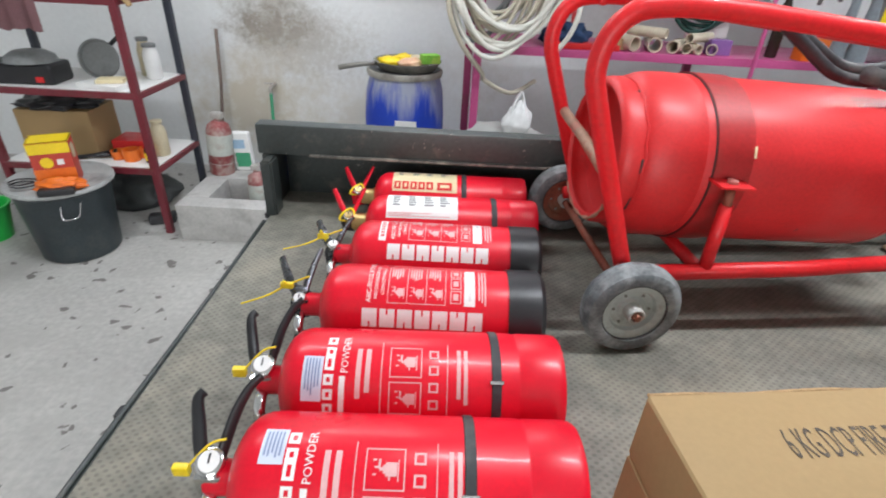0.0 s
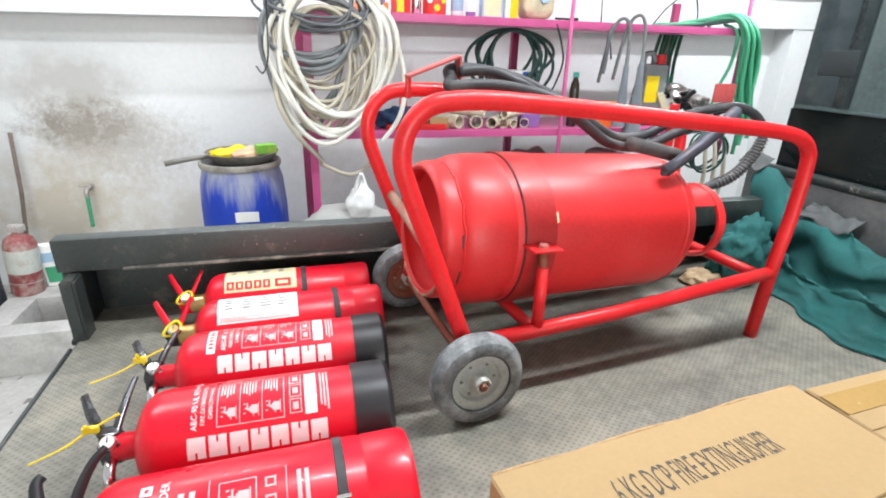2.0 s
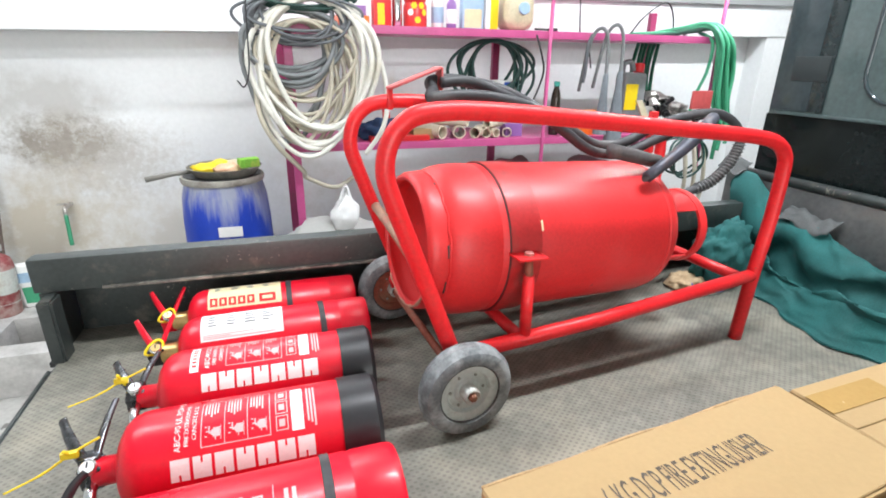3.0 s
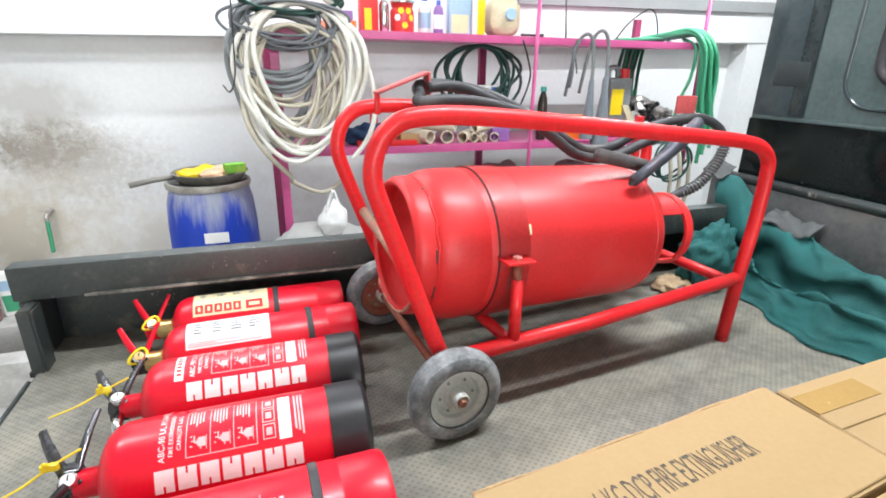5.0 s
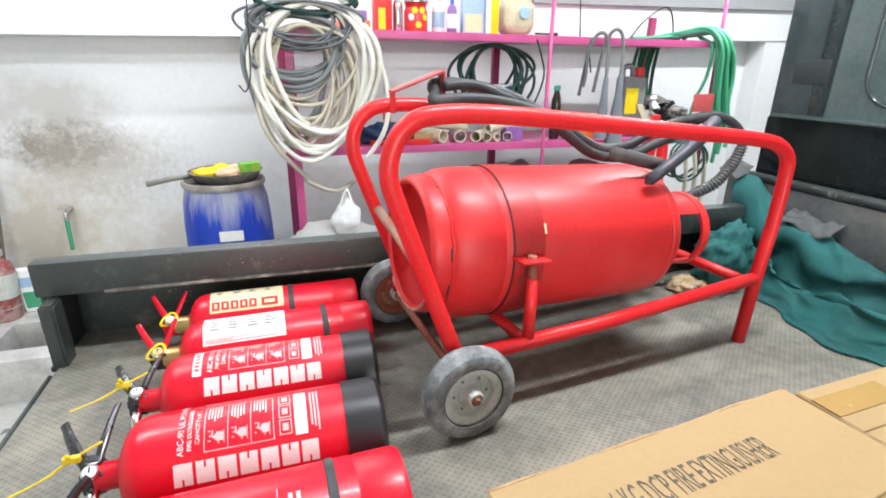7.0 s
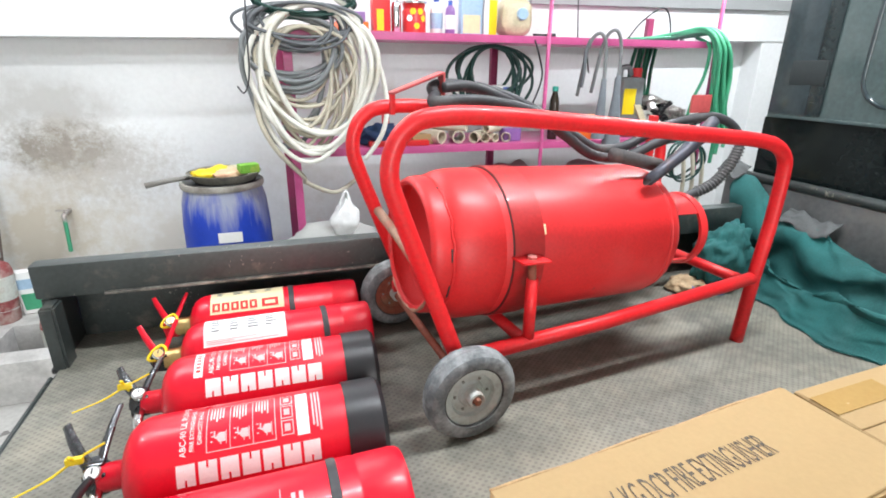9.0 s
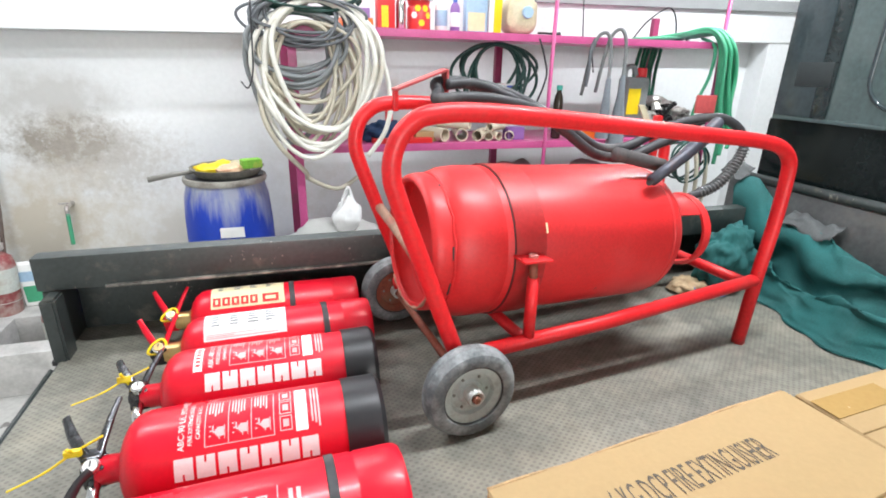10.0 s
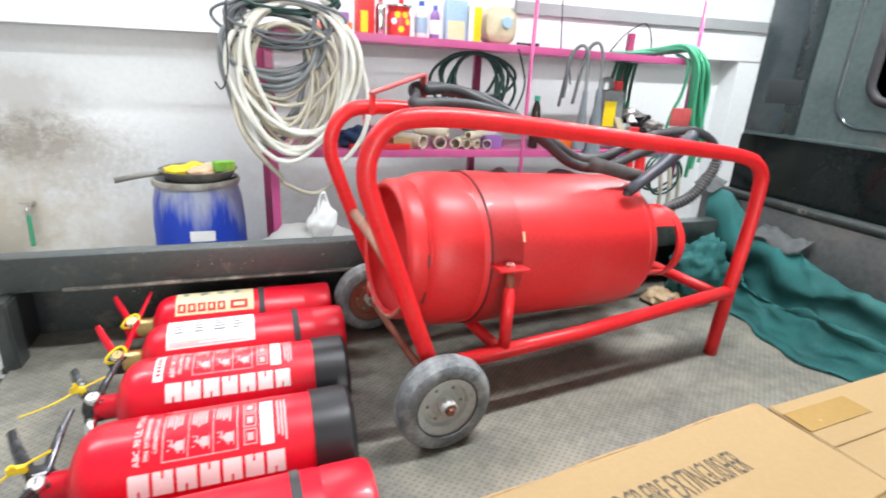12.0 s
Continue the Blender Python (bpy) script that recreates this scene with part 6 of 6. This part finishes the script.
tall_sack(pose(2.12, 4.5, 0, 0, 0, 8), 0.22, 0.16, 1.0, mat("brown_dusty_sack", (0.34, 0.3, 0.26), 0.8, 0, 0.2, 9, 120, 0.2, (0.34, 0.31, 0.28), 0.4, 6), "brown dusty sack standing under the shelf", 1)
tall_sack(pose(2.75, 4.5, 0, 0, 0, 4), 0.24, 0.16, 0.98, bpy.data.materials["brown_dusty_sack"], "brown dusty sack standing under the shelf", 9)
bg = bmesh.new()
bag_rings = []
for k in range(22):
    t = k / 21
    rad = 0.085 * math.sin(math.pi * min(1, 0.2 + 0.5 * t)) * (1 - 0.8 * max(0, t - 0.35) / 0.65)
    bag_rings.append([bg.verts.new((rad * (1 + 0.22 * math.sin(7 * a + 3 * t) * t + 0.12 * noise.noise((math.cos(a) * 2, math.sin(a) * 2, t * 4))) * math.cos(a) + 0.02 * t,
                                    0.8 * rad * (1 + 0.22 * math.sin(5 * a) * t) * math.sin(a), 0.19 * t)) for a in [2 * math.pi * q / 28 for q in range(28)]])
for a, b in zip(bag_rings, bag_rings[1:]):
    for q in range(28):
        bg.faces.new((a[q], a[(q + 1) % 28], b[(q + 1) % 28], b[q]))
for ring_v in bag_rings[1:]:
    for q in ring_v:
        q.co += 0.009 * noise.noise_vector(q.co * 22) * Vector((1, 1, 0.6)).length / 1.5
bg.faces.new(bag_rings[0][::-1])
bg.faces.new(bag_rings[-1])
for side in (-1, 1):
    sweep(smooth_path([(0.01 + 0.03 * side, 0.02 * side, 0.1), (0.012 + 0.022 * side, 0.015 * side, 0.17), (0.015, 0.012 * side, 0.225), (0.015 - 0.012 * side, 0.01 * side, 0.16)], 6), [0.02 - 0.0006 * k for k in range(19)], 8, bm=bg, squash=0.35)
single("plastic_bag", bg, mat("thin_white_plastic", (0.78, 0.78, 0.77), 0.3, 0, 0.06, 10, 90, 0.1), pose(0.9, 3.92, 0.79), "knotted white plastic bag on a sack", "plastic bag")

# ---- rack with clutter by the wall ----
rack = thing("steel_rack", pose(0, 0, 0), "maroon angle-iron rack with pale boards", "rack")
RX0, RX1, RY0, RY1 = -2.06, -1.17, 4.07, 4.6
for x, y in ((RX0, RY0), (RX1, RY0), (RX0, RY1), (RX1, RY1)):
    part("rack_post", box_bm(0.04, 0.035, 1.95, x, y, 0.975, 0.003), MAROON if y < 4.3 else mat("dark_blue_steel", (0.03, 0.035, 0.05), 0.5) if x == RX0 else bpy.data.materials["dark_blue_steel"], rack)
for z in (0.42, 0.86, 1.33):
    part("rack_shelf", box_bm(RX1 - RX0, RY1 - RY0, 0.02, (RX0 + RX1) / 2, (RY0 + RY1) / 2, z, 0.002), WHITE_PAPER, rack, "pale worn board")
    part("front_bar", box_bm(RX1 - RX0, 0.02, 0.035, (RX0 + RX1) / 2, RY0 - 0.012, z - 0.01, 0.002), MAROON, rack)
    part("side_bar", box_bm(0.02, RY1 - RY0, 0.03, RX1 + 0.012, (RY0 + RY1) / 2, z - 0.01, 0.002), MAROON, rack)
case = thing("black_case", pose(-1.86, 4.2, 0.871, 0, 0, 5), "black plastic power tool lying on the rack", "tool case")
part("case_body", box_bm(0.42, 0.2, 0.11, 0, 0, 0.055, 0.03, 3), BLACK, case)
part("case_dome", lathe([(0.13, 0), (0.12, 0.03), (0.08, 0.055), (0, 0.06)], 24), GREY_CAN, case).location = (0.06, 0.0, 0.11)
part("red_button", box_bm(0.04, 0.01, 0.03, 0.14, -0.102, 0.03, 0.003), RED_INK, case, "red switch")
pan = thing("pan", pose(-1.5, 4.35, 0.871 + 0.11, 78, 0, 8), "grey round pan leaning on the rack shelf", "pan")
part("pan_body", lathe([(0, 0), (0.1, 0), (0.11, 0.012), (0.11, 0.03), (0.1, 0.03), (0.095, 0.01), (0, 0.01)], 32), GREY_CAN, pan)
part("pan_handle", sweep([Vector((0.07, 0.08, 0.01)), Vector((0.14, 0.14, 0.02))], 0.012, 8), BLACK, pan)
packet("paper_pile", pose(-1.38, 4.16, 0.871, 0, 0, -12), 0.26, 0.15, 0.025, WHITE_PAPER, "untidy pile of white paper on the rack", "paper")
packet("paper_pile", pose(-1.35, 4.17, 0.897, 0, 0, 16), 0.14, 0.1, 0.02, CREAM_PAPER, "folded brown paper on a pile", "paper")
bottle("clear_jar", pose(-1.24, 4.42, 0.871), 0.045, 0.2, WHITE_PAPER, GREY_CAN, "pale plastic jar on the rack", "jar", 0.02, 0.7)
bottle("clear_jar", pose(-1.32, 4.5, 0.871), 0.04, 0.22, CREAM_P, GREY_CAN, "cream plastic jar on the rack", "jar", 0.02, 0.7)
carton(pose(-2.0, 4.45, 0.431, 0, 0, 3), 0.42, 0.28, 0.28, "open brown carton stuffed with black plastic on the rack", False)
bp = bmesh.new()
bmesh.ops.create_icosphere(bp, subdivisions=4, radius=1)
for q in bp.verts:
    q.co *= 1 + 0.4 * noise.noise(q.co * 2.3) + 0.2 * noise.noise(q.co * 6)
    q.co = Vector((q.co.x * 0.22, q.co.y * 0.15, max(0, q.co.z * 0.045 + 0.02)))
single("black_plastic_sheet", bp, BLACK, pose(-1.79, 4.3, 0.712), "crumpled black plastic sheet on a carton", "plastic sheet")
packet("red_crate", pose(-1.4, 4.35, 0.431, 0, 0, 4), 0.24, 0.18, 0.09, RED_INK, "small red plastic crate on the rack", "crate")
for x, y, r, h in ((-1.45, 4.2, 0.04, 0.05), (-1.36, 4.18, 0.045, 0.07), (-1.32, 4.24, 0.03, 0.06)):
    single("orange_pot", lathe([(0, 0), (r, 0), (r * 1.1, h), (r, h), (r * 0.9, 0.006), (0, 0.006)], 20), ORANGE, pose(x, y, 0.431), "small orange plastic pot on the rack", "pot", "orange pots on the rack")
bottle("beige_bottle", pose(-1.235, 4.3, 0.431), 0.045, 0.22, CREAM_P, CREAM_P, "beige plastic bottle on the rack", "bottle", 0.02, 0.6)
bottle("brown_bottle", pose(-1.24, 4.16, 0.431), 0.025, 0.11, DARK_GLASS, BLACK, "small brown bottle with yellow label", "bottle", wrapper=YELLOW)
single("trowel", sweep([Vector((0, 0, 0)), Vector((0.12, 0.05, 0.01)), Vector((0.25, 0.09, 0.02))], [0.018, 0.012, 0.03], 8, squash=0.4), BLACK, pose(-1.72, 4.12, 0.44), "dark hand tool lying on the rack", "tool")
cl = bmesh.new()
rows = []
for i in range(30):
    row = [cl.verts.new((-2.05 + 0.5 * i / 29, 4.035 + 0.012 * math.sin(i * 1.1), 1.33 - 0.16 * j / 10 + 0.03 * noise.noise((i * 0.3, j * 0.2, 0)))) for j in range(11)]
    rows.append(row)
for a, b in zip(rows, rows[1:]):
    for j in range(10):
        cl.faces.new((a[j], a[j + 1], b[j + 1], b[j]))
bmesh.ops.solidify(cl, geom=cl.faces[:], thickness=0.004)
single("hanging_cloth", cl, mat("dull_pink_cloth", (0.3, 0.16, 0.17), 0.85, 0, 0.2, 12, 200, 0.2), pose(0, 0, 0), "dull pink cloth hanging over the rack front", "cloth")
packet("sandpaper", pose(-1.14, 4.1, 1.35, 0, 60, 10), 0.12, 0.06, 0.01, CARD, "brown sheet hanging over the rack edge", "sheet")
junk = bmesh.new()
bmesh.ops.create_icosphere(junk, subdivisions=4, radius=1)
for q in junk.verts:
    q.co *= 1 + 0.4 * noise.noise(q.co * 2)
    q.co = Vector((q.co.x * 0.3, q.co.y * 0.16, max(0, q.co.z * 0.13 + 0.09)))
single("rubbish_sack", junk, TARP_BACK, pose(-1.6, 4.45, 0), "dark dusty sack lying under the rack", "sack")
single("rubber_scrap", box_bm(0.16, 0.08, 0.06, 0, 0, 0.03, 0.02, 3), RUBBER, pose(-1.28, 4.2, 0, 0, 0, 20), "dark rubber scrap lying under the rack", "scrap")

# black tub with a lid and things on it
tub = thing("plastic_tub", pose(-1.575, 3.84, 0), "black plastic tub with grey dusty lid and wire handle", "tub")
part("tub_body", lathe([(0, 0), (0.19, 0), (0.2, 0.01), (0.225, 0.3), (0.235, 0.4), (0.243, 0.405), (0.243, 0.42), (0.23, 0.42), (0, 0.41)], 44), TUB, tub)
part("tub_lid", lathe([(0, 0.424), (0.235, 0.424), (0.258, 0.418), (0.262, 0.428), (0.256, 0.442), (0.24, 0.437), (0.1, 0.44), (0, 0.44)], 44), LID, tub, "dusty grey lid")
part("wire_handle", sweep(smooth_path([(0.12, -0.204, 0.37), (0.135, -0.235, 0.31), (0.165, -0.215, 0.3), (0.19, -0.185, 0.31), (0.19, -0.147, 0.375)], 6), 0.004, 6), CHROME, tub, "bent wire handle")
bx = thing("product_box", pose(-1.53, 3.8, 0.441, 0, 0, 28) @ Matrix.Scale(1.2, 4), "open red and yellow cardboard box on the tub lid", "box")
pb = bmesh.new()
for x, y, sx, sy in ((0, -0.06, 0.15, 0.004), (0, 0.06, 0.15, 0.004), (-0.073, 0, 0.004, 0.116), (0.073, 0, 0.004, 0.116)):
    add_box(pb, sx, sy, 0.2, x, y, 0.1)
part("carton_body", pb, mat("red_card", (0.5, 0.05, 0.03), 0.5, 0, 0.1), bx, "", False)
part("yellow_band", box_bm(0.152, 0.0015, 0.045, 0, -0.0635, 0.172), YELLOW, bx, "", False)
part("orange_panel", box_bm(0.152, 0.0015, 0.08, 0, -0.0635, 0.042), ORANGE, bx, "", False)
part("yellow_disc", lathe([(0, 0), (0.024, 0), (0.024, 0.001), (0, 0.001)], 18), YELLOW, bx).matrix_basis = pose(-0.02, -0.0632, 0.11, 90)
part("white_badge", box_bm(0.025, 0.0015, 0.025, 0.03, -0.0635, 0.11), WHITE_PAPER, bx, "", False)
part("yellow_rim", box_bm(0.154, 0.124, 0.004, 0, 0, 0.198), YELLOW, bx, "", False)
part("side_picture", lathe([(0, 0), (0.035, 0), (0.035, 0.001), (0, 0.001)], 20), CREAM_P, bx).matrix_basis = pose(0.0755, 0, 0.14, 90, 0, 90)
bag2 = bmesh.new()
bmesh.ops.create_icosphere(bag2, subdivisions=4, radius=1)
for q in bag2.verts:
    q.co *= 1 + 0.35 * noise.noise(q.co * 2.4) + 0.2 * noise.noise(q.co * 6)
    q.co = Vector((q.co.x * 0.11, q.co.y * 0.04, max(0, q.co.z * 0.04 + 0.03)))
single("orange_wrapper", bag2, ORANGE, pose(-1.45, 3.68, 0.441, 0, 0, 22), "crumpled orange plastic wrapper on the tub lid", "wrapper")
single("charger", box_bm(0.16, 0.055, 0.035, 0, 0, 0.0175, 0.014, 3), BLACK, pose(-1.44, 3.63, 0.441, 0, 0, 25), "black plastic charger on the tub lid", "charger")
single("cable", sweep(smooth_path([(-1.52, 3.63, 0.446)] + [(-1.66 + 0.07 * math.cos(k * 1.25), 3.7 + 0.055 * math.sin(k * 1.25), 0.446 + 0.003 * k) for k in range(11)], 5), 0.004, 6), BLACK, pose(0, 0, 0), "thin black cable coiled on the tub lid", "cable")
pail = thing("plastic_pail", pose(-2.16, 3.9, 0), "bright green plastic pail on the floor", "pail")
part("pail_body", lathe([(0, 0), (0.1, 0), (0.135, 0.2), (0.142, 0.2), (0.142, 0.212), (0.13, 0.212), (0.096, 0.006), (0, 0.006)], 32), GREEN_P, pail)

# concrete basin with small cylinders
basin = thing("concrete_basin", pose(0, 0, 0), "low rough concrete water basin against the wall", "basin")
BX0, BX1, BY0, BY1 = -1.06, -0.3, 3.99, 4.75
for sx, sy, cx, cy in ((BX1 - BX0, 0.13, (BX0 + BX1) / 2, BY0 + 0.065), (BX1 - BX0, 0.32, (BX0 + BX1) / 2, BY1 - 0.16), (0.15, 0.31, BX0 + 0.075, 4.275)):
    part("basin_wall", box_bm(sx, sy, 0.235, cx, cy, 0.1175, 0.01), BLOCK, basin)
part("basin_bottom", box_bm(0.6, 0.3, 0.05, -0.6, 4.275, 0.025), BLOCK, basin)


OLD_PAPER = mat("worn_pale_paper", (0.5, 0.53, 0.48), 0.6, 0, 0.15, 12, 90, 0.08, (0.36, 0.26, 0.22), 0.4, 16)


def small_cylinder(m, r, h, label, cloth):
    ob = thing("old_extinguisher", m, label, "fire extinguisher", "old extinguishers in the basin")
    part("body", lathe([(0, 0), (r * 0.95, 0), (r, 0.01), (r, h * 0.75), (r * 0.85, h * 0.86), (r * 0.4, h * 0.93), (r * 0.3, h * 0.94), (r * 0.3, h), (0, h)], 28), mat("faded_red", (0.25, 0.055, 0.055), 0.6, 0, 0.3, 10, 90, 0.15, (0.45, 0.36, 0.32), 0.75, 12) if cloth else bpy.data.materials["faded_red"], ob)
    part("paper_label", lathe([(r + 0.0006, h * 0.36), (r + 0.002, h * 0.36), (r + 0.002, h * 0.72), (r + 0.0006, h * 0.72)], 28), OLD_PAPER, ob, "pale worn label")
    part("valve", box_bm(r * 0.9, r * 0.6, h * 0.1, 0, 0, h * 1.02, 0.006), METAL, ob)
    part("wire_ring", lathe([(r + 0.001, h * 0.2), (r + 0.005, h * 0.205), (r + 0.001, h * 0.21)], 28), METAL, ob)


small_cylinder(pose(-0.985, 4.53, 0.238, 0, 4, 0), 0.08, 0.385, "old faded red extinguisher with pale label on concrete", True)
small_cylinder(pose(-0.64, 4.25, 0.05), 0.062, 0.34, "small old red and white extinguisher in the basin", False)
sachet = thing("detergent_pouch", pose(-0.845, 4.6, 0.236, 0, -3, 0), "white and green detergent pouch standing on concrete", "pouch")
pch = box_bm(0.13, 0.05, 0.27, 0, 0, 0.135, 0.02, 3)
part("pouch_body", pch, WHITE_PAPER, sachet)
part("green_panel", box_bm(0.1, 0.002, 0.1, 0.005, -0.0262, 0.08), GREEN_HOSE, sachet, "", False)
part("blue_panel", box_bm(0.08, 0.002, 0.06, -0.01, -0.0262, 0.19), PALE_BLUE, sachet, "", False)
single("steel_rod", sweep([Vector((-1.14, 5.14, 1.07)), Vector((-1.15, 5.1, 0.7)), Vector((-1.18, 4.95, 0.0))], 0.013, 8), mat("grey_brown_rust", (0.17, 0.13, 0.11), 0.8, 0.1, 0.35, 25, 120, 0.3), pose(0, 0, 0), "rusty steel rod leaning on the wall", "rod")
tap = thing("wall_tap", pose(0, 0, 0), "old grey water tap with short green hose", "tap")
part("tap_pipe", sweep([Vector((-0.79, 5.23, 0.69)), Vector((-0.79, 5.15, 0.69)), Vector((-0.785, 5.1, 0.685)), Vector((-0.782, 5.09, 0.64))], 0.014, 10), METAL, tap)
part("tap_lever", box_bm(0.07, 0.012, 0.012, -0.8, 5.13, 0.712, 0.003), METAL, tap)
part("tap_hose", sweep(smooth_path([(-0.782, 5.09, 0.65), (-0.785, 5.088, 0.55), (-0.79, 5.09, 0.44)], 5), 0.013, 10), GREEN_HOSE, tap, "short green hose")
